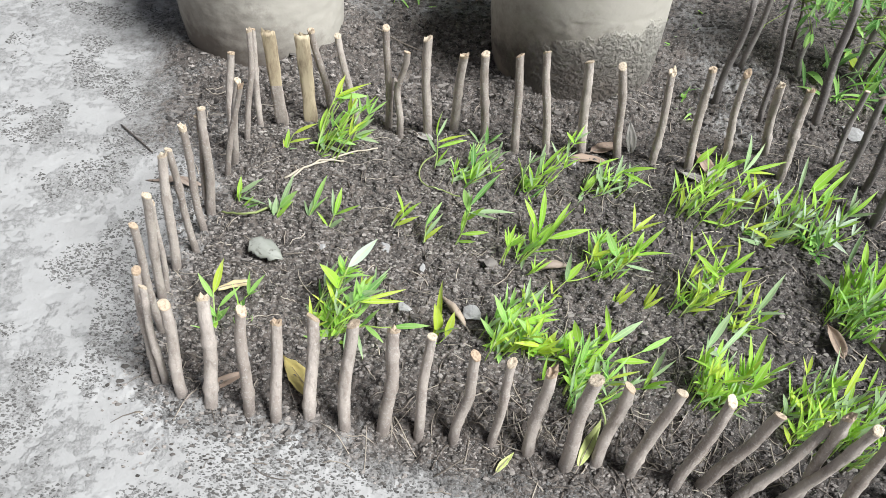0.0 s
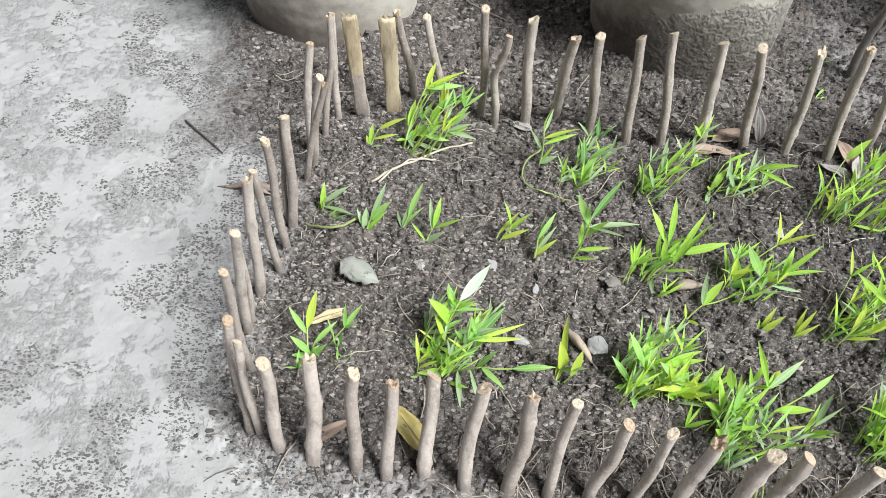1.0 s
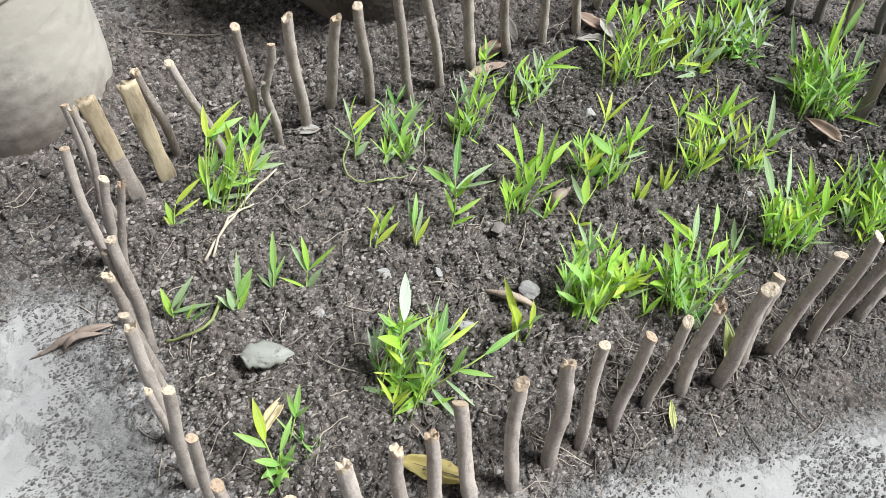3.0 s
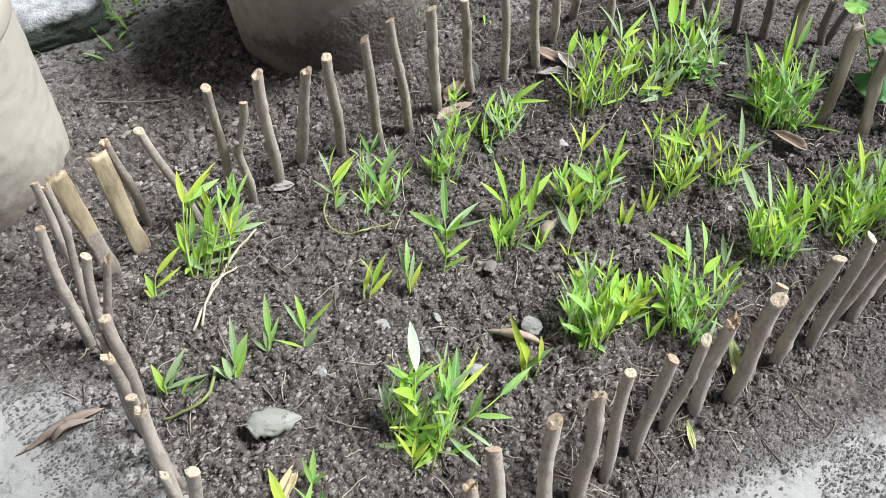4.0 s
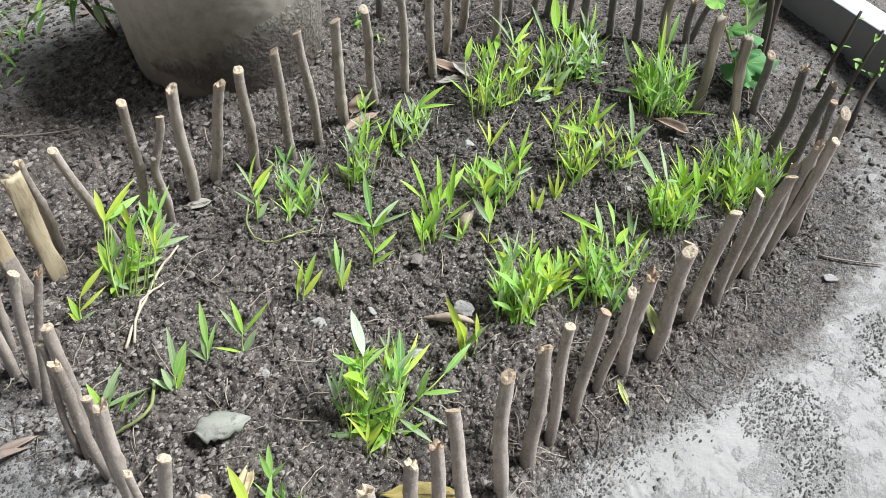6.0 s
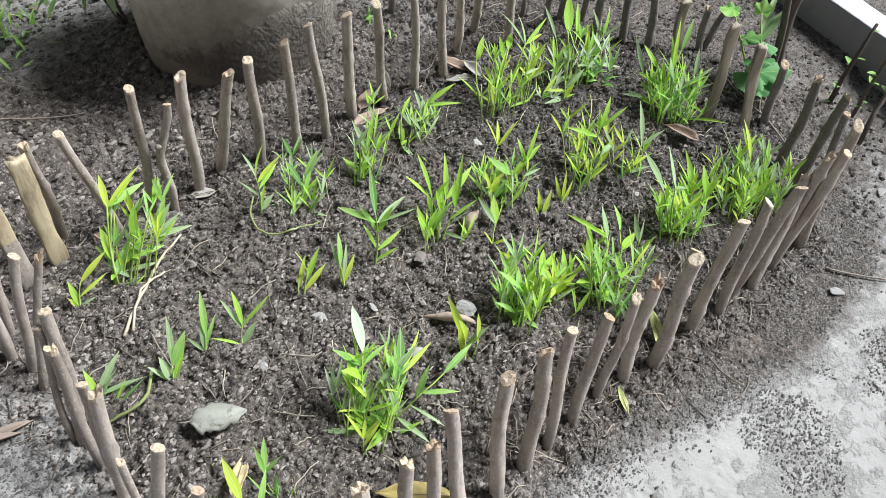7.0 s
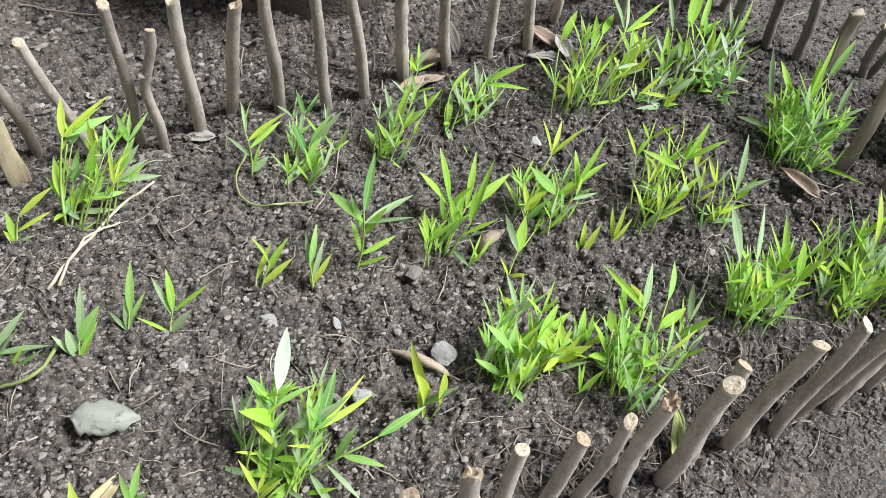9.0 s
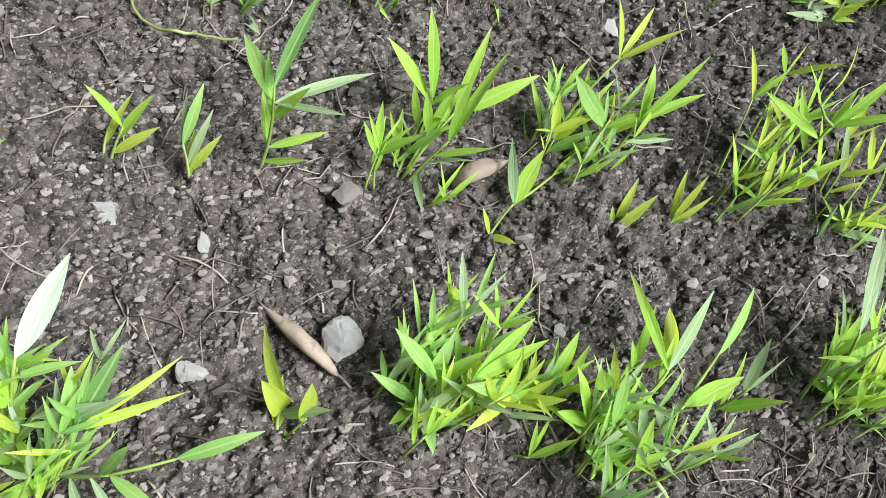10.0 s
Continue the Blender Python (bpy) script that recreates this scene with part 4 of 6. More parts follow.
    for _ in range(ovals):          # round seed leaves near the ground
        a = rng.uniform(0, 6.3)
        stalk, pts = rng.choice(made)
        add_leaf(stalk, pts[rng.choice((1, 1, 2, 3))], Vector((math.cos(a) + 0.3, math.sin(a), rng.uniform(0.1, 0.8))), Vector((0, 0, 1)), rng.uniform(0.018, 0.032), rng.choice(("lime", "green", "lime")), rng.randrange(6, 9), 0.85)
    return tagged(ob, label, "plant", "seedlings in the bed")


grow(0.016, 1.185, "single tall seedling with spreading narrow leaves",
     [(0.0, 0.0, 3.3, 2.3, 10.0),],
     [(9.3, 8.7, 13.8, 1.1, "d"), (2.4, 10.4, 8.1, 1.1, "g"), (12.6, 3.3, 8.2, 1.0, "s"), (8.2, -2.4, 11.0, 0.8, "s"), (3.6, 6.2, 10.0, 1.0, "g"), (5.8, 0.6, 11.2, 1.1, "l"), (7.0, -0.2, 5.0, 1.2, "l"), (4.3, -1.9, 3.9, 1.0, "l"), (2.6, 4.2, 6.9, 0.8, "l")])
grow(0.143, 1.141, "bright lime-green clump of narrow pointed leaves",
     [(-0.2, 0.5, 5.0, 5.5, 3.7), (-0.1, -0.1, 6.8, 3.8, 4.0), (0.2, -0.4, 4.8, 0.0, 5.7)],
     [(2.4, 9.1, 10.2, 1.1, "l"), (6.4, 9.4, 12.2, 0.8, "l"), (10.3, 6.6, 11.3, 1.2, "l"), (10.1, 2.9, 13.5, 0.8, "l"), (14.9, 3.5, 7.1, 1.5, "l"), (3.0, 5.3, 7.8, 1.2, "l"), (6.9, 3.9, 8.9, 1.2, "l"), (7.7, -2.4, 7.2, 1.2, "l"), (6.5, -2.1, 6.0, 0.9, "s"), (0.3, -5.0, 5.0, 0.8, "s"), (7.1, 2.0, 10.0, 0.9, "l"), (4.1, 1.0, 5.6, 1.0, "g"), (-0.4, 1.7, 4.6, 0.9, "l")], fill=5)
grow(0.310, 1.116, "lime-green clump with a three-leaved upright tip",
     [(-1.4, 2.1, 7.5, 7.1, 5.6), (-1.0, 1.2, 2.2, 4.8, 1.6), (0.5, -1.1, 4.0, 0.9, 5.6), (1.9, -2.2, 6.2, -0.5, 6.4)],
     [(7.9, 9.7, 11.0, 0.8, "y"), (12.6, 10.6, 8.2, 0.9, "y"), (12.5, 6.2, 10.0, 0.7, "y"), (1.5, 4.8, 8.4, 1.5, "g"), (-1.0, 4.6, 7.5, 0.9, "g"), (8.7, 2.8, 9.8, 1.6, "l"), (7.8, -0.6, 8.3, 0.9, "l"), (11.2, 0.4, 13.2, 1.2, "l"), (14.4, 1.2, 6.5, 1.0, "l"), (1.4, 1.1, 2.9, 1.2, "g"), (10.3, -1.7, 3.3, 0.8, "s"), (-0.7, 5.9, 3.8, 0.8, "s"), (2.0, 2.4, 4.7, 1.0, "g")], fill=8, tuft=6)
grow(0.207, 1.061, "single slanting lime-green seedling beside dead leaf",
     [(0.0, 0.0, 3.3, 2.0, 1.9),],
     [(4.6, 7.0, 5.0, 0.8, "s"), (7.1, 5.3, 4.6, 1.5, "l"), (15.2, 7.2, 1.2, 0.8, "l"), (2.1, -1.6, 1.5, 1.0, "y"), (0.5, 2.1, 2.2, 0.7, "y")])
grow(0.330, 1.037, "tiny yellow-green seedlings on bare soil",
     [(0.0, 0.0, 1.4, 0.5, 2.0),],
     [(3.1, 2.7, 3.6, 1.0, "y"), (3.5, 0.0, 4.4, 1.2, "y"), (1.9, -0.4, 2.2, 1.0, "y"), (0.5, 1.6, 1.6, 1.0, "l")])
grow(0.386, 1.025, "tiny yellow-green seedlings on bare soil",
     [(0.0, 0.0, 1.5, 0.8, 2.4),],
     [(1.9, 3.3, 4.4, 1.0, "y"), (2.9, 1.6, 5.9, 1.1, "y"), (3.3, -0.2, 4.1, 1.0, "y"), (1.7, -0.2, 2.0, 0.9, "l")])
grow(0.472, 1.030, "bright lime-green seedlings with narrow pointed leaves",
     [(0.3, 1.0, 7.0, 6.5, 2.4), (0.2, -0.1, 9.9, 5.9, 7.3), (0.2, -0.6, 6.3, 1.6, 9.2), (-0.6, -0.3, 4.0, -1.1, 5.5)],
     [(1.3, 5.6, 10.8, 1.1, "l"), (0.2, 3.7, 18.2, 1.0, "l"), (9.5, 5.5, 14.6, 1.1, "y"), (10.6, 2.1, 14.2, 1.1, "l"), (10.7, -1.1, 13.6, 0.8, "l"), (8.6, 2.9, 11.9, 1.1, "l"), (5.5, 5.9, 9.7, 0.9, "l"), (6.5, -1.1, 8.0, 0.8, "l"), (0.7, -4.0, 13.0, 1.0, "s"), (2.8, 7.1, 7.1, 0.8, "g"), (3.4, 0.3, 3.7, 0.9, "s"), (3.9, -2.7, 3.8, 0.8, "y"), (3.6, 2.6, 5.3, 0.9, "y")], fill=8, tuft=6)
grow(0.538, 0.974, "small lime-green seedlings leaning to the light",
     [(-0.6, 0.0, 4.2, -0.5, 6.2), (0.6, 0.0, 3.4, 0.4, 4.0)],
     [(9.1, 3.2, 12.9, 0.9, "s"), (8.3, -2.5, 9.4, 1.0, "s"), (5.4, 2.6, 7.8, 1.0, "l"), (5.7, -2.9, 5.5, 0.9, "l"), (4.0, -3.4, 3.0, 0.8, "s"), (1.1, 3.2, 2.4, 0.8, "l"), (4.1, -1.0, 4.3, 0.9, "y")], fill=4, tuft=4)
grow(0.088, 0.921, "dense bright clump of seedlings",
     [(-0.3, 1.0, 1.6, 4.0, 4.4), (-0.3, 0.2, 2.4, 1.0, 5.8), (0.1, -0.4, 4.6, -0.5, 8.7), (0.5, -0.8, 3.7, -1.0, 4.0)],
     [(1.1, 6.7, 5.9, 0.9, "l"), (0.3, 4.5, 10.6, 1.0, "g"), (4.5, 3.4, 8.0, 1.6, "g"), (6.7, 6.7, 7.5, 1.0, "l"), (11.8, 3.2, 8.0, 1.1, "l"), (11.7, 0.9, 8.6, 0.9, "l"), (6.3, 1.3, 8.7, 1.0, "l"), (5.6, -2.5, 5.5, 1.2, "y"), (-2.1, 2.7, 6.2, 1.3, "g"), (-1.1, 3.5, 0.7, 1.0, "s"), (4.2, -2.9, 3.4, 1.0, "l"), (2.7, -4.0, 0.8, 0.9, "s"), (4.0, 1.1, 5.8, 1.4, "s"), (-0.4, 2.2, 0.7, 1.2, "g"), (2.4, -1.6, 1.9, 1.0, "y"), (-7.9, 2.1, 0.6, 0.7, "s")], fill=14, tuft=6, ovals=8)
grow(0.158, 0.894, "bright yellow-green seedlings with oval lower leaves",
     [(-0.2, 0.2, 2.0, 1.8, 3.7), (0.2, -0.2, 5.6, 1.0, 2.4)],
     [(-2.4, 0.7, 11.4, 1.8, "g"), (4.2, 1.9, 6.5, 1.0, "y"), (4.7, 0.4, 6.1, 1.0, "y"), (5.5, -3.1, 5.4, 0.9, "l"), (4.8, -1.0, 5.6, 1.0, "y"), (-2.7, -1.4, 8.3, 1.3, "y"), (0.6, 2.8, 2.7, 1.2, "l"), (8.3, 3.7, 5.9, 1.2, "l"), (4.1, -1.6, 4.3, 0.7, "s")], fill=9, ovals=6)
grow(0.232, 0.829, "leafy green clump with long pointed leaves",
     [(-0.7, 1.6, 0.3, 5.0, 8.5), (-0.3, 0.1, 3.3, 3.9, 8.3), (0.3, -0.5, 5.7, 4.9, 8.8), (0.7, -1.1, 6.6, 2.1, 6.9)],
     [(6.3, 13.6, 9.6, 0.8, "l"), (10.5, 10.6, 5.0, 1.1, "y"), (12.5, 10.0, 8.6, 1.5, "s"), (19.3, 9.8, 4.6, 0.9, "g"), (13.2, 2.9, 6.0, 1.3, "l"), (5.8, 4.5, 10.2, 1.4, "l"), (-1.0, 5.4, 13.5, 1.4, "l"), (-0.6, 6.8, 8.7, 1.6, "l"), (4.3, 3.3, 6.7, 2.2, "s"), (0.9, -1.4, 9.1, 0.9, "s"), (5.1, -3.2, 6.7, 0.8, "s"), (2.1, -1.1, 1.8, 0.9, "l"), (1.8, 4.5, 4.9, 1.3, "g"), (-1.0, 4.5, 1.2, 0.7, "s"), (1.1, 2.0, 2.7, 2.0, "d"), (-0.5, 0.2, 3.3, 1.6, "g")], fill=14, tuft=6, ovals=6)
grow(0.356, 0.846, "small slanting lime-green seedling",
     [(0.0, 0.0, 1.7, 0.4, 3.8),],
     [(3.7, 3.1, 7.2, 0.8, "s"), (5.3, 1.6, 5.7, 0.8, "s"), (3.7, -1.4, 4.5, 1.3, "l"), (3.6, -1.3, 2.4, 1.2, "g"), (2.7, 2.3, 4.7, 0.9, "l")])
grow(0.473, 0.814, "dense bright clump at the bed's edge",
     [(-0.7, 1.0, -1.9, 4.4, 10.0), (-0.6, 0.5, -0.1, 3.0, 10.2), (0.1, -0.4, 6.2, 1.6, 6.4), (1.1, -1.1, 5.9, -1.1, 6.7)],
     [(4.3, 11.6, 11.8, 0.8, "s"), (3.0, 8.7, 8.6, 0.9, "l"), (6.5, 8.6, 13.3, 0.9, "s"), (6.1, 6.4, 11.7, 1.0, "l"), (8.3, 5.3, 12.6, 1.0, "l"), (7.5, 2.4, 10.1, 1.2, "y"), (8.4, 1.3, 11.1, 1.6, "l"), (2.7, 4.3, 6.1, 2.2, "l"), (3.4, 6.9, 8.2, 1.0, "l"), (8.6, -1.7, 10.3, 1.0, "l"), (-2.6, 0.3, 14.7, 1.3, "s"), (4.7, -3.1, 4.3, 0.9, "l"), (4.5, -5.6, 3.3, 0.8, "s"), (5.2, 4.7, 9.7, 1.0, "l"), (2.3, -3.9, 0.6, 0.8, "g"), (6.5, -2.4, 7.1, 1.6, "l"), (0.7, 5.8, 4.1, 1.4, "g")], fill=16, tuft=8, ovals=4)
grow(0.620, 0.767, "dense bright clump at the bed's edge",
     [(-0.1, 0.9, 3.4, 5.0, 6.6), (-0.2, 0.2, 4.6, 3.6, 8.0), (0.5, -0.7, 5.9, 1.3, 8.4), (-0.2, -0.4, 3.9, 0.2, 6.0)],
     [(6.7, 8.9, 12.6, 0.9, "s"), (5.6, 5.8, 9.9, 1.2, "l"), (9.2, 5.0, 14.8, 1.2, "y"), (6.9, 4.7, 11.5, 1.0, "l"), (3.7, 5.3, 7.0, 1.0, "l"), (8.5, 2.6, 12.6, 1.0, "l"), (5.6, 2.3, 8.1, 1.2, "l"), (2.3, 5.2, 5.0, 1.0, "l"), (1.0, 4.7, 3.1, 0.9, "s"), (5.1, -0.1, 6.8, 1.0, "y"), (4.0, -1.8, 4.8, 1.0, "l"), (-3.0, 3.4, 0.6, 0.9, "s"), (1.5, -4.3, 0.4, 0.7, "s")], fill=16, tuft=8)
grow(0.688, 0.732, "dense bright clump at the bed's edge",
     [(-0.3, 0.6, 2.8, 3.4, 5.4), (-0.3, 0.0, 4.3, 3.2, 7.6), (0.6, -0.5, 3.7, 0.8, 4.8)],
     [(6.5, 7.5, 12.0, 0.9, "l"), (7.3, 4.0, 11.1, 1.0, "l"), (7.4, 5.8, 11.6, 0.8, "s"), (5.7, 0.9, 7.9, 1.1, "l"), (3.8, 5.3, 7.5, 1.0, "s"), (2.2, 2.4, 4.2, 1.3, "l"), (4.2, -1.6, 5.1, 0.9, "l"), (3.2, -2.8, 3.4, 0.8, "s"), (3.4, -2.0, 3.8, 1.2, "s"), (4.6, 2.1, 6.5, 1.0, "l"), (1.1, 4.0, 3.2, 0.9, "s")], fill=14, tuft=8)
grow(-0.231, 0.969, "large spreading green clump with one tall pale leaf",
     [(-0.8, 0.5, 4.0, 2.0, 6.8), (-0.7, -0.1, 4.7, 5.3, 11.1), (0.7, -0.5, 6.9, 0.0, 7.5), (-1.1, 0.7, 0.7, 3.9, 5.1), (2.0, -0.6, 8.1, -3.4, 4.7)],
     [(9.9, 11.7, 12.3, 1.4, "w"), (11.9, 3.6, 11.3, 1.5, "d"), (2.9, 9.5, 10.6, 1.6, "g"), (15.5, 2.4, 8.7, 0.7, "y"), (14.9, 0.4, 7.3, 1.0, "y"), (19.8, -4.1, 6.0, 1.2, "g"), (11.5, -7.7, 6.1, 1.2, "g"), (3.6, 8.2, 10.4, 1.2, "s"), (0.7, 4.0, 13.2, 2.0, "l"), (1.0, 3.6, 9.7, 0.9, "y"), (8.2, 3.3, 10.4, 1.8, "g"), (10.6, -2.6, 8.4, 1.6, "g"), (4.2, -0.4, 2.6, 2.2, "g"), (7.8, -8.1, 1.1, 1.0, "s"), (4.5, -8.0, 0.6, 1.0, "s"), (-5.0, 5.7, 1.1, 1.0, "s"), (-2.5, -2.0, 0.6, 1.8, "l"), (-1.3, 3.8, 2.9, 1.8, "l"), (2.2, 4.0, 4.6, 1.6, "l"), (9.6, 0.7, 9.8, 1.5, "s")], fill=16, tuft=6, ovals=14)
grow(-0.024, 0.938, "small yellow seedling beside a fallen leaf",
     [(-0.2, 0.3, 1.1, 1.7, 2.6), (0.2, -0.3, 2.6, 0.2, 2.0)],
     [(1.0, 5.2, 10.7, 1.2, "y"), (0.8, 1.7, 8.0, 2.4, "y"), (4.0, 1.1, 7.0, 1.5, "y"), (4.4, -0.3, 5.0, 1.0, "s"), (1.4, 3.1, 4.1, 1.5, "y")], ovals=2)
grow(-0.118, 1.233, "tiny yellow-green seedlings on bare soil",
     [(-0.2, 0.4, 1.4, 1.8, 3.1), (0.2, -0.4, 2.8, 0.8, 4.0)],
     [(2.2, 1.5, 9.9, 1.0, "l"), (4.0, 2.3, 6.3, 0.9, "y"), (5.9, 1.1, 7.4, 1.2, "l"), (5.5, -0.8, 5.0, 1.1, "y")])
grow(-0.050, 1.196, "tiny yellow-green seedlings on bare soil",
     [(0.0, 0.0, 0.8, 1.4, 4.0),],
     [(2.1, 4.8, 7.1, 0.8, "s"), (3.9, 4.0, 8.2, 1.4, "g"), (1.6, 2.2, 4.0, 1.2, "y"), (3.7, 0.8, 4.7, 1.3, "y"), (3.8, 2.3, 6.3, 1.0, "s")])
grow(-0.291, 1.482, "tall green clump with broad lance-shaped leaves",
     [(-1.8, 1.2, 3.9, 5.3, 10.7), (-1.5, 0.4, 3.7, 5.6, 12.0), (-0.2, -0.7, 5.2, 1.7, 7.9), (-1.2, 0.0, 3.7, 1.6, 6.3), (4.7, -0.9, 8.4, 1.0, 5.7)],
     [(5.8, 9.0, 15.9, 1.4, "y"), (11.5, 6.4, 16.0, 0.8, "y"), (9.9, 6.2, 14.5, 1.0, "y"), (7.6, 4.6, 10.3, 1.6, "l"), (10.9, 5.0, 13.5, 1.8, "g"), (12.1, 2.0, 10.3, 1.8, "g"), (12.5, 1.2, 9.4, 1.6, "s"), (12.6, -0.2, 7.7, 1.2, "s"), (13.3, -2.2, 5.8, 1.4, "s"), (11.7, -0.3, 6.8, 1.6, "l"), (1.4, 5.4, 9.0, 1.8, "l"), (8.2, -0.5, 3.3, 1.8, "g"), (3.9, 3.1, 5.1, 2.0, "g"), (6.4, 2.0, 5.5, 1.8, "g"), (-0.9, 3.3, 4.1, 1.4, "s"), (6.1, -1.0, 1.0, 1.1, "s"), (6.8, 1.9, 5.7, 1.5, "l")], fill=8, tuft=4, ovals=4)
grow(-0.377, 1.494, "small pale yellow-green seedling by the stakes",
     [(0.0, 0.0, 2.2, 1.3, 3.7),],
     [(7.6, 0.9, 7.4, 1.2, "y"), (5.9, -0.4, 4.1, 0.8, "y"), (0.9, 2.2, 4.2, 1.6, "l"), (-0.6, 1.5, 2.0, 1.8, "y"), (2.7, -0.6, 1.2, 1.2, "s")])
grow(-0.027, 1.434, "upright yellow-tipped seedling above a curved runner",
     [(0.0, 0.0, 0.7, 0.4, 9.2),],
     [(0.7, -1.6, 17.8, 0.9, "l"), (8.0, 1.6, 9.6, 1.1, "y"), (7.3, 2.3, 7.8, 1.2, "l"), (3.3, 6.2, 10.6, 0.5, "s"), (-1.8, 2.0, 8.9, 1.2, "s"), (3.4, -0.1, 3.2, 1.4, "s"), (3.1, 1.6, 4.9, 0.9, "l")])
grow(0.036, 1.404, "low dark green narrow-leaved tuft",
     [(0.1, 0.3, 2.4, 2.7, 5.0), (0.2, -0.3, 3.5, 0.8, 4.6), (-0.3, 0.0, 1.4, -0.1, 1.5)],
     [(7.5, 1.2, 8.5, 1.2, "g"), (8.1, 0.0, 8.4, 1.0, "s"), (2.8, 4.2, 7.2, 1.0, "d"), (5.6, 0.4, 6.3, 1.3, "g"), (5.3, -0.9, 4.6, 1.0, "l"), (2.2, -0.8, 1.4, 1.5, "l"), (1.6, -6.1, 0.6, 1.0, "s"), (-2.7, 3.4, 0.9, 0.7, "s"), (2.9, 0.5, 3.0, 1.0, "l"), (-3.1, -1.5, 0.6, 1.4, "s")], fill=8, tuft=5)
grow(0.178, 1.369, "bright seedlings with narrow leaves near the back stakes",
     [(-0.1, 0.4, -2.4, -2.5, 11.4), (0.1, -0.4, 3.2, 1.0, 4.6)],
     [(3.9, 5.4, 9.4, 1.1, "s"), (7.6, 2.8, 10.7, 1.0, "l"), (7.8, -1.0, 7.8, 1.0, "s"), (-0.3, 4.0, 3.5, 0.9, "l"), (4.5, 3.5, 8.0, 1.0, "g"), (-0.2, 2.7, 2.3, 0.8, "l"), (3.7, 0.7, 4.4, 1.3, "l"), (1.3, -4.1, 0.6, 0.7, "l")], fill=6, tuft=6)
grow(0.327, 1.370, "green leafy seedlings beside the back stakes",
     [(-1.7, 0.2, 0.7, 2.6, 4.9), (3.3, 0.2, 6.7, 1.4, 4.8), (-1.6, -0.4, 1.5, 0.2, 4.1)],
     [(5.8, 4.8, 7.0, 1.1, "l"), (7.0, 4.0, 7.5, 0.9, "s"), (9.8, 0.9, 8.0, 0.9, "s"), (12.5, -1.6, 9.1, 1.2, "l"), (7.5, 2.0, 6.3, 1.0, "s"), (11.8, -4.4, 6.1, 0.8, "l"), (7.3, -0.5, 3.9, 0.9, "s"), (2.3, 4.0, 2.4, 1.3, "l"), (-3.3, -4.5, 0.6, 1.1, "s"), (-1.7, -6.9, 0.6, 0.9, "l")], fill=6, tuft=6)
grow(0.535, 1.290, "tall bright clump with long thin stems",
     [(-2.8, 1.8, 1.1, 7.6, 9.4), (-2.6, 0.7, 5.9, 2.9, 11.9), (-1.6, 0.4, 8.8, 0.6, 12.8), (1.7, -1.1, 7.9, -0.5, 8.0), (-0.7, 0.3, 1.2, 2.7, 4.2), (6.0, -2.0, 9.4, -0.6, 5.0)],
     [(5.0, 8.7, 13.4, 1.3, "l"), (12.9, 9.4, 16.9, 1.0, "s"), (11.5, 6.2, 12.7, 1.6, "l"), (14.9, 5.9, 16.5, 1.0, "s"), (17.0, 0.9, 15.5, 0.9, "l"), (15.4, 0.4, 13.2, 0.9, "y"), (12.5, 0.5, 9.6, 0.9, "l"), (13.1, -0.8, 9.5, 1.0, "y"), (1.6, 5.6, 8.3, 1.0, "l"), (-2.1, 8.9, 6.9, 0.8, "l"), (8.8, 2.2, 6.3, 0.9, "l"), (12.1, -2.3, 7.2, 0.9, "s"), (8.2, 6.6, 9.1, 0.8, "l"), (7.5, -3.1, 1.0, 0.7, "l"), (-2.2, 6.3, 4.5, 0.9, "y"), (6.7, 2.0, 3.7, 1.1, "l")], fill=12, tuft=8)
grow(0.735, 1.233, "tall green clump with long thin stems",
     [(-2.1, 1.6, 1.9, 6.1, 8.2), (-2.2, 0.0, 3.4, 4.2, 9.8), (-0.4, -0.4, 5.0, 2.8, 8.8), (4.7, -1.1, 10.6, -0.8, 7.6)],
     [(4.0, 10.9, 14.2, 0.7, "s"), (11.0, 9.4, 14.7, 1.5, "l"), (8.4, 7.1, 9.9, 1.5, "l"), (11.5, 6.9, 13.7, 0.9, "l"), (12.2, 3.3, 12.2, 0.9, "s"), (14.8, -0.2, 13.5, 1.1, "l"), (12.4, 0.9, 11.0, 0.8, "s"), (14.1, -3.3, 10.9, 0.9, "s"), (11.9, -2.9, 8.2, 1.7, "l"), (10.7, 2.7, 9.9, 0.9, "l"), (8.9, 0.2, 6.0, 1.8, "w"), (9.7, -7.2, 3.1, 1.5, "w"), (6.0, 4.4, 5.1, 1.3, "w"), (3.6, 0.6, 0.5, 0.9, "g"), (2.1, 4.6, 7.3, 1.2, "g")], fill=10, tuft=5, ovals=4)
grow(0.659, 1.229, "broad-leaved weed among the seedlings",
     [(1.7, -1.9, 3.5, -0.6, 3.0), (-1.7, 1.9, -0.6, 2.1, 1.7)],
     [(3.5, 1.4, 4.4, 0.8, "y"), (4.8, -2.4, 3.6, 1.0, "y"), (3.8, -2.5, 2.2, 1.0, "y"), (1.8, 0.7, 1.8, 1.2, "w"), (-1.9, 4.3, 1.4, 1.6, "w"), (-3.0, 0.0, 0.7, 1.8, "s"), (6.9, -3.0, 5.8, 1.8, "s")], fill=4, ovals=5)
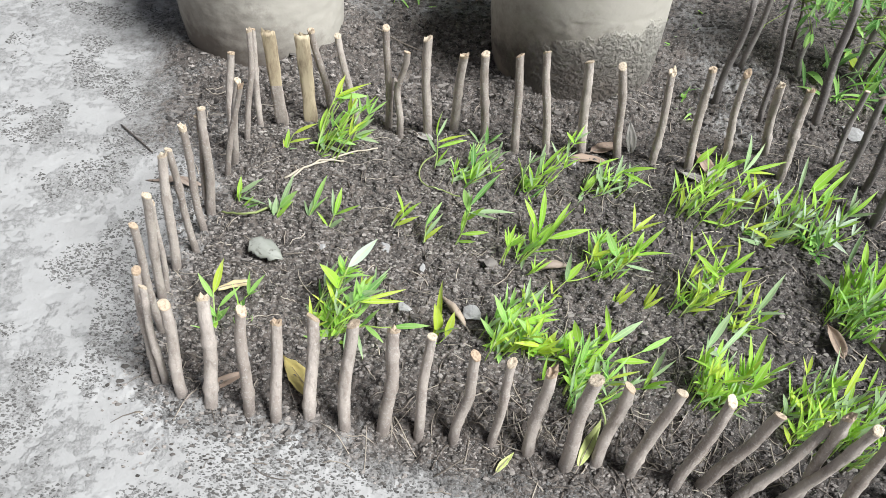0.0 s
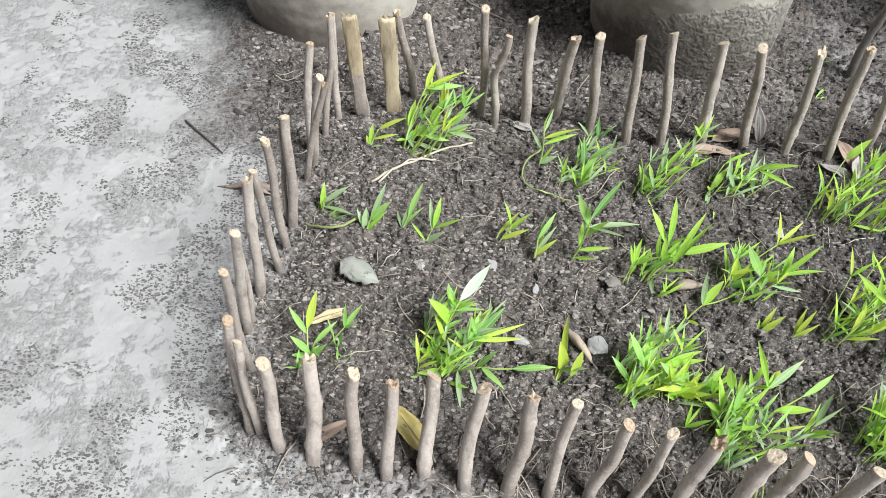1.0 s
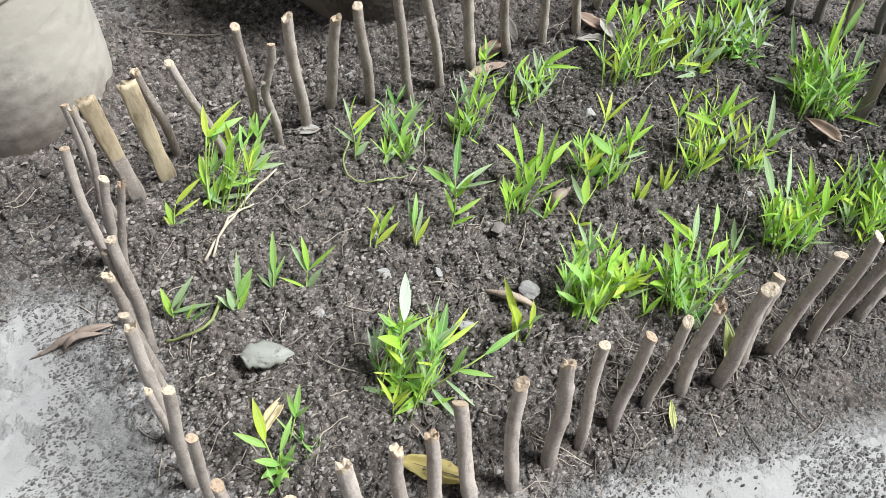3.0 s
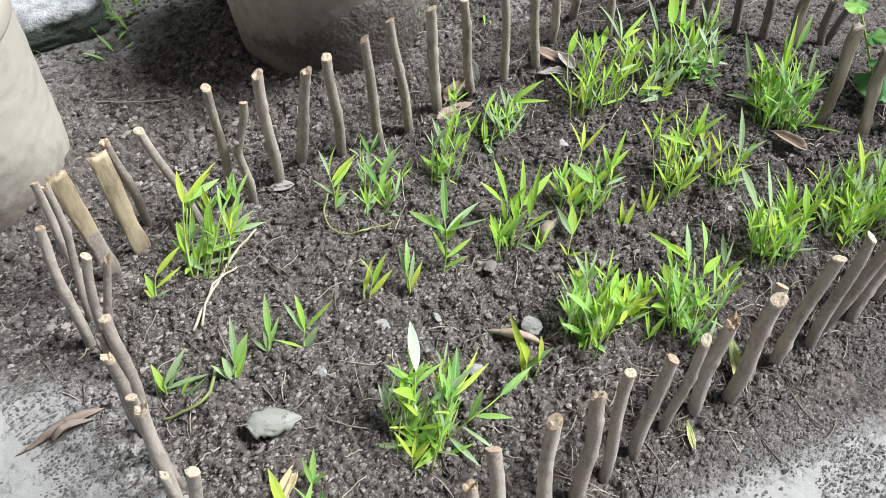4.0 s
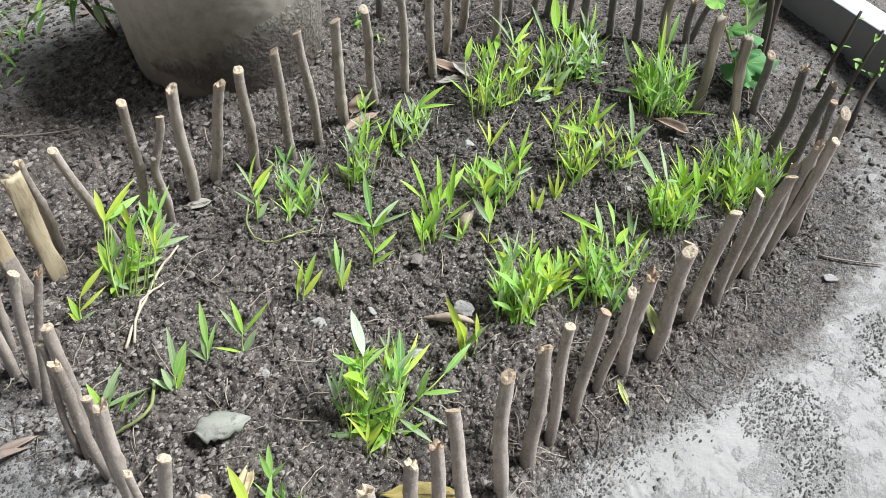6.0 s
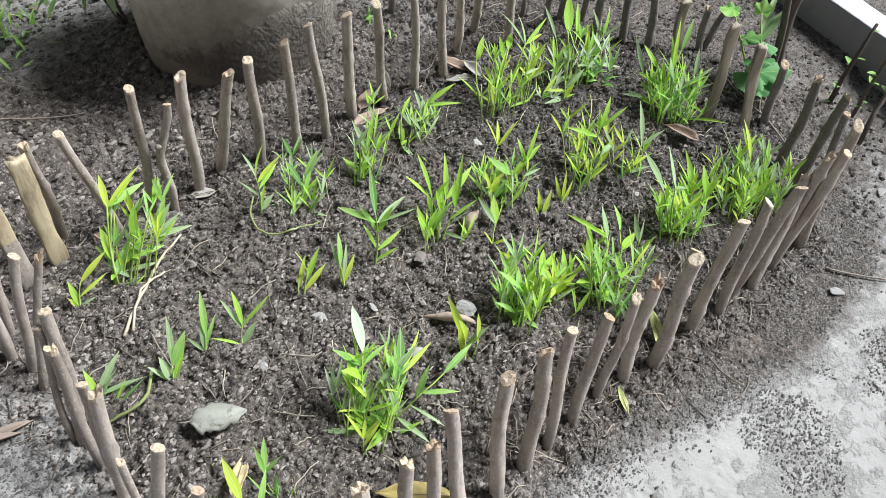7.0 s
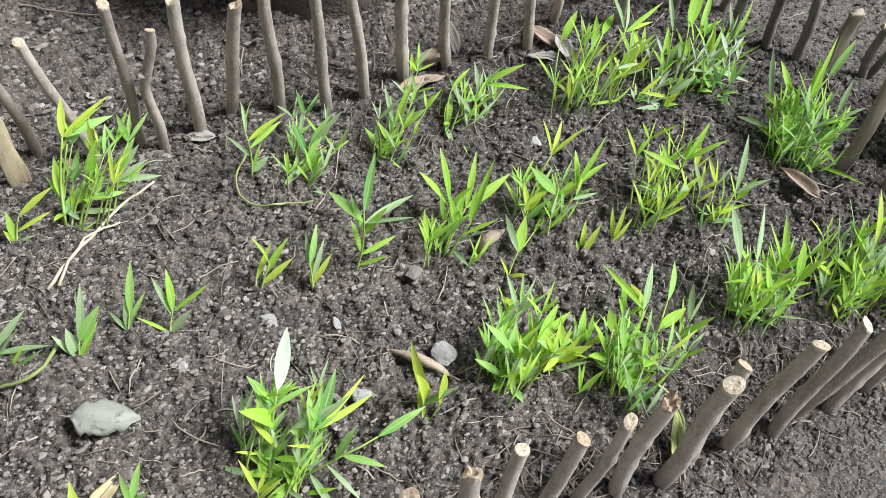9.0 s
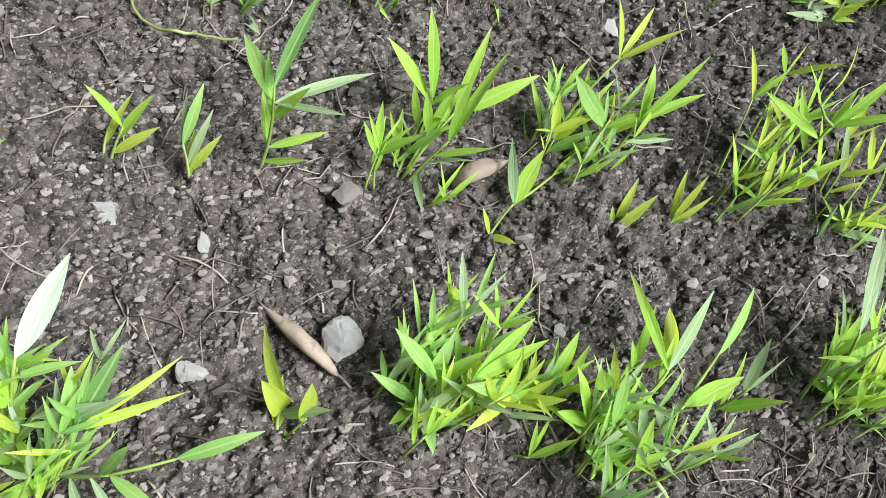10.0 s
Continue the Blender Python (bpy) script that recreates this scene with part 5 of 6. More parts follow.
grow(0.775, 0.998, "dense grassy green clump",
     [(-1.0, 2.1, 1.6, 8.7, 7.0), (-0.7, 0.9, 3.5, 6.5, 8.5), (-0.2, -0.3, 4.9, 3.9, 8.9), (1.4, -1.5, 7.1, -0.6, 8.2), (0.6, -1.2, 5.4, 0.3, 7.3)],
     [(4.5, 13.5, 13.5, 0.8, "s"), (4.8, 11.0, 12.5, 1.4, "l"), (5.7, 8.6, 12.3, 1.0, "l"), (8.1, 6.5, 14.6, 0.9, "l"), (3.8, 9.2, 10.1, 1.2, "l"), (7.5, 2.0, 9.8, 1.2, "g"), (10.2, 0.8, 13.1, 1.0, "s"), (9.6, -3.1, 10.7, 1.0, "s"), (8.3, -2.5, 9.2, 1.4, "l"), (1.6, 10.3, 7.8, 0.9, "l"), (12.5, 4.6, 17.8, 1.2, "g"), (10.4, 6.9, 17.8, 0.8, "l"), (7.9, -4.7, 7.9, 0.8, "s"), (-1.0, 9.8, 4.2, 0.9, "l"), (5.4, -1.1, 5.6, 1.3, "g"), (-2.1, 10.9, 3.5, 0.8, "s"), (2.2, 2.9, 4.8, 1.6, "g")], fill=14, tuft=26)
grow(-0.299, 1.269, "thin grey-green seedling on bare soil",
     [(0.0, 0.0, 1.4, 0.9, 2.4),],
     [(4.2, 3.6, 8.5, 1.2, "g"), (3.8, 1.2, 5.0, 0.9, "g"), (2.4, 2.1, 4.9, 1.2, "s"), (-0.8, 2.5, 2.6, 0.6, "s")])
grow(-0.253, 1.231, "small seedling with thin spreading leaves",
     [(0.0, 0.0, 1.7, 1.3, 3.2),],
     [(3.5, 4.0, 8.2, 1.3, "l"), (7.1, 0.1, 7.1, 0.7, "l"), (1.5, 4.8, 7.4, 0.5, "s"), (3.6, 0.0, 3.5, 1.3, "s"), (-2.4, 3.7, 2.5, 0.5, "l")])
grow(-0.370, 1.262, "small seedling leaning over a withered leaf",
     [(0.0, 0.0, 1.3, 0.9, 2.3),],
     [(5.3, 1.4, 6.6, 1.4, "g"), (4.7, 3.6, 9.0, 1.0, "s"), (0.7, 2.4, 3.9, 1.8, "s"), (4.0, 0.7, 4.5, 1.0, "l"), (-1.1, 3.0, 3.2, 1.2, "s")])
grow(-0.463, 1.325, "low sage-green weed by the side stakes",
     [(0.0, 0.0, 0.8, 0.6, 1.6),],
     [(0.9, 2.6, 4.7, 1.8, "l"), (5.9, 0.8, 5.9, 1.2, "s"), (4.1, 0.5, 4.0, 1.0, "s"), (7.4, -2.9, 2.1, 0.9, "s"), (4.9, -1.8, 1.4, 0.8, "s"), (2.2, 0.1, 1.9, 1.0, "s")], tuft=3)

MID, DARKISH = (0.42, 0.53, 0.05), (0.15, 0.55, 0.3)
GREENC = "green leafy clump of narrow-leaved seedlings"
grow(-0.449, 0.985, "short green seedling with a yellow tip",
     [(0.0, 0.0, 0.6, 2.4, 5.0), (0.6, -0.4, 1.6, 0.6, 3.0)],
     [(2.3, 7.0, 9.4, 1.2, "y"), (-2.2, 4.6, 8.0, 1.3, "g"), (5.3, 2.3, 7.0, 1.3, "g"), (-1.6, 0.6, 5.5, 1.1, "g"), (3.6, -0.8, 4.4, 1.2, "g")], fill=2, ovals=3)
seedling(-0.395, 0.985, 0.04, 1, 0.04, 0.03, DARKISH, "low feathery weed by the stakes", tufted=7)
seedling(0.785, 1.205, 0.13, 4, 0.10, 0.06, DARKISH, "broad-leaved weed among the seedlings", ovals=12)
seedling(0.817, 0.995, 0.13, 4, 0.09, 0.07, MID, GREENC, tufted=8)


# ---- vine with lobed leaves by the far stakes ----
def lobed_leaf(parent, at, aim, size, tone):
    v, f = [(0, 0, 0)], []
    n = 30
    for k in range(n + 1):
        a = -2.6 + 5.2 * k / n
        r = 0.62 + 0.32 * abs(math.cos(a * 2.5)) ** 0.8 + 0.05 * math.sin(a * 17)
        v.append((r * math.sin(a) * 0.62, 0.30 + r * math.cos(a) * 0.62, 0.10 * math.cos(a * 5) - 0.18 * r * r))
    f = [(0, k, k + 1) for k in range(1, n + 1)]
    ob = mesh_object("leaf", v, f, tone, parent)
    x = aim.cross(Vector((0, 0, 1))).normalized()
    z = x.cross(aim.normalized())
    y = aim.normalized()
    ob.matrix_local = Matrix(((x.x * size, y.x * size, z.x * size, at.x), (x.y * size, y.y * size, z.y * size, at.y), (x.z * size, y.z * size, z.z * size, at.z), (0, 0, 0, 1)))


def vine(x, y):
    ob = empty("vine_plant", x, y, height(x, y))
    paths = [[(0, 0, -0.01), (0.0, 0.02, 0.06), (-0.02, 0.05, 0.13), (-0.03, 0.09, 0.21)], [(0, 0, -0.01), (0.02, 0.0, 0.06), (0.03, 0.03, 0.14), (0.05, 0.05, 0.18)]]
    for p in paths:
        v, f = tube(p, [0.003, 0.0028, 0.0024, 0.0018], 7)
        mesh_object("stem", v, f, STEM, ob)
    for at, aim, size, tone in (((-0.03, 0.09, 0.21), (-0.8, 0.3, 0.1), 0.040, GREEN), ((-0.03, 0.09, 0.20), (0.7, 0.5, 0.4), 0.036, DEEP), ((-0.02, 0.05, 0.15), (0.6, -0.7, 0.3), 0.045, DEEP),
                                ((0.03, 0.03, 0.13), (0.7, -0.6, -0.4), 0.070, VINE), ((0.02, 0.0, 0.06), (0.5, -0.7, 0.2), 0.080, VINE), ((0.0, 0.0, 0.07), (-0.8, 0.2, -0.2), 0.072, VINE),
                                ((0.0, 0.02, 0.10), (-0.3, -0.8, 0.3), 0.060, VINE), ((0.0, 0.0, 0.04), (-0.2, -0.9, 0.1), 0.060, VINE), ((0.05, 0.05, 0.18), (0.6, 0.2, 0.7), 0.036, GREEN)):
        lobed_leaf(ob, Vector(at), Vector(aim), size, tone)
    add_leaf(ob, Vector((0.03, 0.03, 0.14)), Vector((0.9, 0.2, 0.7)), Vector((0, 0, 1)), 0.14, "sage", 5, 0.8)
    add_leaf(ob, Vector((0.03, 0.03, 0.12)), Vector((0.8, -0.1, 0.6)), Vector((0, 0, 1)), 0.10, "sage", 3, 1.5)
    return tagged(ob, "young vine with large lobed green leaves among the stakes", "plant")


vine(1.01, 0.905)


# ---- shrubs behind the bed ----
def shrub(x, y, stems, label, leaf_len, count, mix_, width):
    ob = empty("shrub", x, y, height(x, y))
    for st in stems:
        pts = [Vector(p) for p in st[0]]
        n = len(pts)
        v, f = tube(pts, [st[1] * (1.05 - 0.45 * i / (n - 1)) for i in range(n)], 8, jitter=0.04)
        mesh_object("stem", v, f, DARK_BARK, ob)
        for _ in range(count):
            s = rng.uniform(0.35, 1.0) * (n - 1)
            i = min(int(s), n - 2)
            p = pts[i].lerp(pts[i + 1], s - i)
            a = rng.uniform(0, 6.3)
            twig = p + Vector((math.cos(a), math.sin(a), rng.uniform(-0.2, 0.6))) * rng.uniform(0.02, width)
            tv, tf = tube([p, p.lerp(twig, 0.5) + Vector((0, 0, 0.005)), twig], [0.0016, 0.0012, 0.0008], 5)
            mesh_object("twig", tv, tf, STEM, ob)
            for _ in range(rng.choice((1, 2, 2))):
                b = a + rng.uniform(-1, 1)
                add_leaf(ob, twig, Vector((math.cos(b), math.sin(b), rng.uniform(-0.9, 0.3))), Vector((0, 0, 1)), leaf_len * rng.uniform(0.7, 1.2), pick_tone(mix_), rng.randrange(6), 1.5)
    return tagged(ob, label, "shrub")


shrub(0.17, 2.16, [([(0.03, -0.03, -0.02), (0.0, 0.0, 0.08), (-0.03, 0.02, 0.18), (-0.06, 0.03, 0.30), (-0.08, 0.05, 0.45)], 0.0055),
                   ([(0.03, -0.03, -0.02), (0.015, -0.01, 0.09), (0.0, 0.0, 0.20), (-0.01, 0.02, 0.34), (-0.02, 0.03, 0.48)], 0.0045)],
      "dark-stemmed shrub with drooping pointed leaves beside the planter", 0.062, 34, (0.0, 0.2, 0.8), 0.22)


# tall cut stems with weeds, behind the back row
def tall_stem(x, y, dx, dy, dz, r, label):
    ob = empty("tall_stem", x, y, height(x, y))
    pts = [(dx * s + 0.004 * math.sin(9 * s + x * 20), dy * s, -0.03 + (dz + 0.03) * s) for s in (0, 0.15, 0.3, 0.45, 0.6, 0.75, 0.9, 1)]
    v, f = tube(pts, [r * (1.1 - 0.25 * i / 7) for i in range(8)], 10, jitter=0.04)
    mesh_object("shaft", v, f, DULL_SHADED_BARK, ob)
    return tagged(ob, label, "stem", "tall stems behind the bed")


for row in ((0.700, 1.753, 0.028, -0.012, 0.30, 0.0090), (0.815, 1.914, 0.03, -0.01, 0.34, 0.0078), (0.803, 1.667, -0.02, 0.01, 0.34, 0.0069),
            (0.937, 1.663, -0.012, 0.006, 0.34, 0.0105), (0.963, 1.894, -0.003, 0.002, 0.15, 0.0082), (1.105, 1.86, 0.0, 0.0, 0.28, 0.0082)):
    tall_stem(*row, "tall grey-brown branch stem standing behind the fence")


def weeds(x, y, spread, count, tall, label, mix_=(0.2, 0.6, 0.2)):
    ob = empty("weed_clump", x, y, height(x, y))
    for _ in range(count):
        a = rng.uniform(0, 6.3)
        r0 = spread * rng.random() ** 0.6
        foot = Vector((r0 * math.cos(a), r0 * math.sin(a), 0))
        foot.z = height(x + foot.x, y + foot.y) - ob.location.z - 0.003
        aim = Vector((rng.uniform(-1, 1), rng.uniform(-1, 1), rng.uniform(0.3, 1.6)))
        add_leaf(ob, foot, aim, Vector((0, 0, 1)), tall * rng.uniform(0.4, 1.0), pick_tone(mix_), rng.choice((0, 1, 2, 4, 5, 6)), 0.8)
    return tagged(ob, label, "weeds")


shrub(1.06, 1.90, [([(0, 0, -0.02), (0.02, 0.0, 0.1), (0.0, 0.03, 0.22), (0.05, 0.02, 0.36)], 0.005), ([(0.06, -0.05, -0.02), (0.08, -0.06, 0.1), (0.10, -0.04, 0.22), (0.16, -0.05, 0.34)], 0.005),
                   ([(-0.08, 0.1, -0.02), (-0.08, 0.12, 0.1), (-0.1, 0.12, 0.22), (-0.07, 0.14, 0.33)], 0.004)],
      "leafy green shrub behind the tall stems", 0.045, 90, (0.03, 0.40, 0.57), 0.19)
weeds(1.12, 1.82, 0.16, 70, 0.12, "leafy green weeds below the tall stems", (0.06, 0.5, 0.44))
weeds(0.62, 2.15, 0.16, 26, 0.05, "low grassy weeds on bare soil behind the planter")
weeds(-0.10, 2.42, 0.25, 40, 0.06, "low grassy weeds in leaf litter", (0.3, 0.6, 0.1))
weeds(0.10, 2.60, 0.25, 40, 0.06, "low grassy weeds in leaf litter", (0.3, 0.6, 0.1))
weeds(-0.02, 2.33, 0.10, 36, 0.07, "low leafy weeds beside the stone slab", (0.3, 0.55, 0.15))
weeds(0.62, 1.72, 0.05, 7, 0.07, "a few thin weeds behind the fence")


def twiggy(x, y, stems, label):
    ob = empty("bare_sapling", x, y, height(x, y))
    for pts, r in stems:
        n = len(pts)
        v, f = tube(pts, [r * (1.1 - 0.5 * i / (n - 1)) for i in range(n)], 8, jitter=0.05)
        mesh_object("stem", v, f, DARK_BARK, ob)
        for _ in range(9):
            i = rng.randrange(1, n)
            top = Vector(pts[i - 1]).lerp(Vector(pts[i]), rng.uniform(0.3, 1.0))
            add_leaf(ob, top, Vector((rng.uniform(-1, 1), rng.uniform(-1, 1), rng.uniform(0, 0.8))), Vector((0, 0, 1)), rng.uniform(0.014, 0.028), "green", rng.randrange(6, 9))
    return tagged(ob, label, "sapling")


twiggy(1.170, 0.758, [([(0, 0, -0.02), (0.002, -0.004, 0.07), (0.0, -0.012, 0.14), (0.01, -0.02, 0.22)], 0.006), ([(0.004, -0.06, -0.02), (0.0, -0.065, 0.06), (0.006, -0.07, 0.13), (0.0, -0.08, 0.20)], 0.005),
                      ([(-0.09, -0.11, -0.02), (-0.04, -0.105, 0.05), (0.03, -0.11, 0.12), (0.07, -0.12, 0.18)], 0.006)], "thin dark bare saplings with budding tips by the kerb")


# ---- stone, fallen leaves, twigs, pebbles ----
def rock(name, x, y, sx, sy, sz, label, material=STONE, sink=0.3, rough=0.16, sub=3, turn=0.0, facets=9):
    bm = bmesh.new()
    bmesh.ops.create_icosphere(bm, subdivisions=sub, radius=1.0)
    off = Vector((x * 31, y * 17, sz * 50))
    cuts = [(Vector((rng.gauss(0, 1), rng.gauss(0, 1), rng.gauss(0, 1))).normalized(), rng.uniform(0.42, 0.78)) for _ in range(facets)]
    for v in bm.verts:
        p = v.co.copy()
        q = Vector([math.copysign(abs(c) ** 0.9, c) for c in p])
        k = 1 + rough * (noise.noise(p * 1.7 + off) + 0.5 * noise.noise(p * 4 + off))
        q *= k
        for cut, far in cuts:
            over = q.dot(cut) - far
            if over > 0:
                q -= cut * over * 0.9
        q *= 1 + 0.10 * noise.noise(p * 3.1 + off) + 0.06 * noise.noise(p * 7.3 + off)
        v.co = Vector((q.x * sx, q.y * sy, q.z * sz + sz * (1 - 2 * sink)))
    me = bpy.data.meshes.new(name)
    bm.to_mesh(me)
    bm.free()
    me.materials.append(material)
    ob = new(name, me)
    ob.matrix_world = pose(x, y, height(x, y), 0, 0, turn)
    return tagged(ob, label, "stone")


def stone_block(x, y, sx, sy, sz, turn, label):
    """A rough block with a flat weathered top and steep sides."""
    bm = bmesh.new()
    bmesh.ops.create_icosphere(bm, subdivisions=5, radius=1.0)
    for v in bm.verts:
        p = v.co.copy()
        m_ = (abs(p.x) ** 5 + abs(p.y) ** 5 + abs(p.z) ** 5) ** 0.2
        q = p / m_
        k = 1 + 0.10 * noise.noise(p * 1.6 + Vector((3, 1, 7))) + 0.06 * noise.noise(p * 4.5) + 0.025 * noise.noise(p * 12)
        v.co = Vector((q.x * sx * k, q.y * sy * k, q.z * sz * (1 + 0.12 * noise.noise(p * 2.2)) + sz * 0.55))
    me = bpy.data.meshes.new("stone_block")
    bm.to_mesh(me)
    bm.free()
    me.polygons.foreach_set("use_smooth", [True] * len(me.polygons))
    me.materials.append(SLAB)
    ob = new("stone_block", me)
    ob.matrix_world = pose(x, y, height(x, y), 0, 0, turn)
    return tagged(ob, label, "stone")


stone_block(-0.155, 2.405, 0.155, 0.115, 0.055, -20, "whitish weathered stone block with mossy dark sides on the soil")
for x, y, s, lab in ((-0.255, 1.177, 0.011, "small round grey pebble on the soil"), (-0.127, 1.18, 0.014, "flat grey shell-like chip on the soil"), (-0.048, 1.131, 0.011, "small whitish stone chip on soil"),
                     (-0.08, 1.007, 0.014, "white angular stone chip"), (0.51, 0.928, 0.010, "small pale pebble on the soil"),
                     (0.423, 1.266, 0.012, "flat pale chip among the seedlings"), (0.125, 1.08, 0.009, "small grey pebble on the soil"), (0.246, 0.956, 0.010, "small whitish pebble on bare soil"),
                     (0.09, 1.139, 0.013, "dark clod of garden earth"), (-0.12, 2.22, 0.016, "small white stone on the dark soil"), (0.30, 1.47, 0.009, "small pale pebble on the soil"),
                     (1.02, 1.62, 0.03, "grey rounded stone behind the fence"), (0.95, 0.55, 0.014, "small grey pebble on the path"), (-0.37, 0.905, 0.008, "small white pebble on bare soil"),
                     (0.60, 0.52, 0.012, "flat grey pebble on the path"), (0.10, 1.66, 0.010, "small whitish pebble on bare soil")):
    rock("clod" if "clod" in lab else "pebble", x, y, s * rng.uniform(0.9, 1.3), s * rng.uniform(0.7, 1.0), s * 0.42, lab, CRUMB if "clod" in lab else STONE, 0.2, 0.3, 3, rng.uniform(0, 180))


rock("pebble", 0.050, 1.003, 0.027, 0.022, 0.015, "pale rough stone beside a fallen leaf", STONE, 0.2, 0.35, 3, 35.0, 14)


def fallen_leaf(x, y, length, turn, label, material, width=0.17, curl=0.5, lift=0.006, tip=0.0, pitch=0.0, bow=0.0, ragged=0.14):
    n, m = 16, 8
    v, f = [], []
    for i in range(n + 1):
        s = i / n
        w = width * max(0.03, math.sin(math.pi * min(1, s ** 0.8 + 0.02)) ** 0.8)
        for k in range(m + 1):
            q = 2 * k / m - 1
            if abs(q) == 1:
                w *= 1 + ragged * noise.noise(Vector((s * 8 + x * 40, q * 3, y * 40)))
            z = curl * w * (q * q) + tip * s * s + 0.02 * noise.noise(Vector((s * 5 + x * 9, q * 2, y * 9)))
            x_ = q * w
            if curl > 1:        # rolled up along its length
                x_ = w / curl * math.sin(q * curl)
                z = w / curl * (1 + math.cos(q * curl)) + 0.03 * math.sin(s * 5) + 0.02 * noise.noise(Vector((s * 7 + x * 9, q * 2, y * 9)))
            z += bow * math.sin(math.pi * s) + 0.06 * noise.noise(Vector((s * 3 + y * 20, q * 1.5, x * 20)))
            v.append((x_ * length, (s - 0.5) * length, z * length))
    for i in range(n):
        for k in range(m):
            a = i * (m + 1) + k
            f.append((a, a + 1, a + m + 2, a + m + 1))
    ob = empty("fallen_leaf", x, y, height(x, y) + lift)
    ob.matrix_world = pose(x, y, height(x, y) + lift, pitch, rng.uniform(-6, 6), turn)
    blade = mesh_object("blade", v, f, material, ob)
    mod = blade.modifiers.new("thick", "SOLIDIFY")
    mod.thickness = 0.0007
    tv, tf = tube([(0, -0.66 * length, 0.01 * length), (0.01 * length, -0.55 * length, 0), (0, -0.3 * length, 0.003), (0, 0.2 * length, 0.002)], [0.0012, 0.0011, 0.0009, 0.0005], 5)
    mesh_object("stalk", tv, tf, STRAW, ob)
    return tagged(ob, label, "leaf", "fallen leaves")


fallen_leaf(-0.368, 1.150, 0.085, -122, "curled grey dead leaf arched over the soil", GREEN_GREY, 0.30, -0.45, 0.020, bow=0.10, pitch=-9, ragged=0.5)
fallen_leaf(-0.267, 0.850, 0.115, 36, "yellow fallen leaf lying between two stakes", YELLOW_LEAF, 0.16, 0.25, 0.012)
fallen_leaf(-0.396, 0.846, 0.085, -60, "tan dead leaf lying behind the front stakes", TAN_LEAF, 0.15, 0.4)
fallen_leaf(0.250, 0.735, 0.09, -32, "curved pale green leaf leaning on a thick stake", PALE_LEAF, 0.11, 0.4, 0.025, 0.1, 25)
fallen_leaf(0.102, 0.709, 0.05, -41, "small pale green fallen leaf on the path", PALE_LEAF, 0.11, 0.5)
fallen_leaf(-0.615, 1.39, 0.145, 81, "long dry brown leaf lying across the path", BROWN_LEAF, 0.10, 1.9, 0.003, bow=0.05)
fallen_leaf(-0.60, 1.376, 0.070, -96, "dull brown dead leaf beside the stakes", BROWN_LEAF, 0.17, 1.3, 0.004, bow=0.1)
fallen_leaf(0.391, 1.543, 0.085, -72, "tan dead leaf by the back stakes", TAN_LEAF, 0.24, 0.4, 0.012)
fallen_leaf(0.340, 1.491, 0.095, -97, "reddish tan dead leaf by the back stakes", TAN_LEAF, 0.20, 0.5, 0.008)
fallen_leaf(0.445, 1.55, 0.08, 10, "pale green withered leaf propped on a stake", GREY_LEAF, 0.16, 0.3, 0.035, 0, 60)
fallen_leaf(0.615, 1.479, 0.105, 10, "large tan dead leaf at the stakes' foot", TAN_LEAF, 0.17, 0.5, 0.012)
fallen_leaf(0.576, 1.431, 0.07, 51, "grey dead leaf among the seedlings", GREY_LEAF, 0.16, 0.5)
fallen_leaf(0.745, 0.952, 0.085, 2, "curled tan dead leaf under the grassy clump", TAN_LEAF, 0.15, 0.7, 0.01)
fallen_leaf(0.222, 1.122, 0.07, -76, "crumpled brown dead leaf beside the seedlings", BROWN_LEAF, 0.24, 1.7, 0.004)
fallen_leaf(0.012, 1.014, 0.100, 30, "rolled brown dead leaf beside a pale stone", ROLLED, 0.23, 3.0, 0.003)
fallen_leaf(-0.407, 1.060, 0.098, -49, "pale tan dead leaf by a short seedling", PALE_TAN, 0.12, 0.5, 0.016, 0.0, -24)
fallen_leaf(-0.055, 1.575, 0.055, 60, "grey dead leaf at the back stakes", GREY_LEAF, 0.25, 0.4)
fallen_leaf(-0.255, 1.61, 0.035, 10, "small orange withered leaf by a slanting stake", TAN_LEAF, 0.2, 0.8, 0.02)
fallen_leaf(0.62, 1.43, 0.07, -20, "grey dead leaf among the seedlings", GREY_LEAF, 0.2, 0.6)
fallen_leaf(0.50, 1.08, 0.05, 30, "small grey dead leaf on the soil", GREY_LEAF, 0.2, 0.6)


def twig(pts, r, label, material=STRAW):
    zs, last = [], len(pts) - 1
    for i in range(last):       # smooth bends between the given places
        p0, p1, p2, p3 = (Vector(pts[min(max(i + k, 0), last)]) for k in (-1, 0, 1, 2))
        for t in (0.0, 0.25, 0.5, 0.75) if i < last - 1 else (0.0, 0.25, 0.5, 0.75, 1.0):
            q = 0.5 * ((2 * p1) + (p2 - p0) * t + (2 * p0 - 5 * p1 + 4 * p2 - p3) * t * t + (3 * p1 - p0 - 3 * p2 + p3) * t ** 3)
            zs.append((q.x, q.y, float(lie(np.array([q.x]), np.array([q.y]))[0]) * 0.5 + height(q.x, q.y) * 0.5 + q.z + r))
    x0, y0, z0 = zs[0]
    v, f = tube([(x - x0, y - y0, z - z0) for x, y, z in zs], [r * (1.0 - 0.3 * i / len(zs)) for i in range(len(zs))], 7, jitter=0.06)
    ob = mesh_object("twig", v, f, material)
    ob.location = (x0, y0, z0)
    return tagged(ob, label, "twig", "loose twigs")


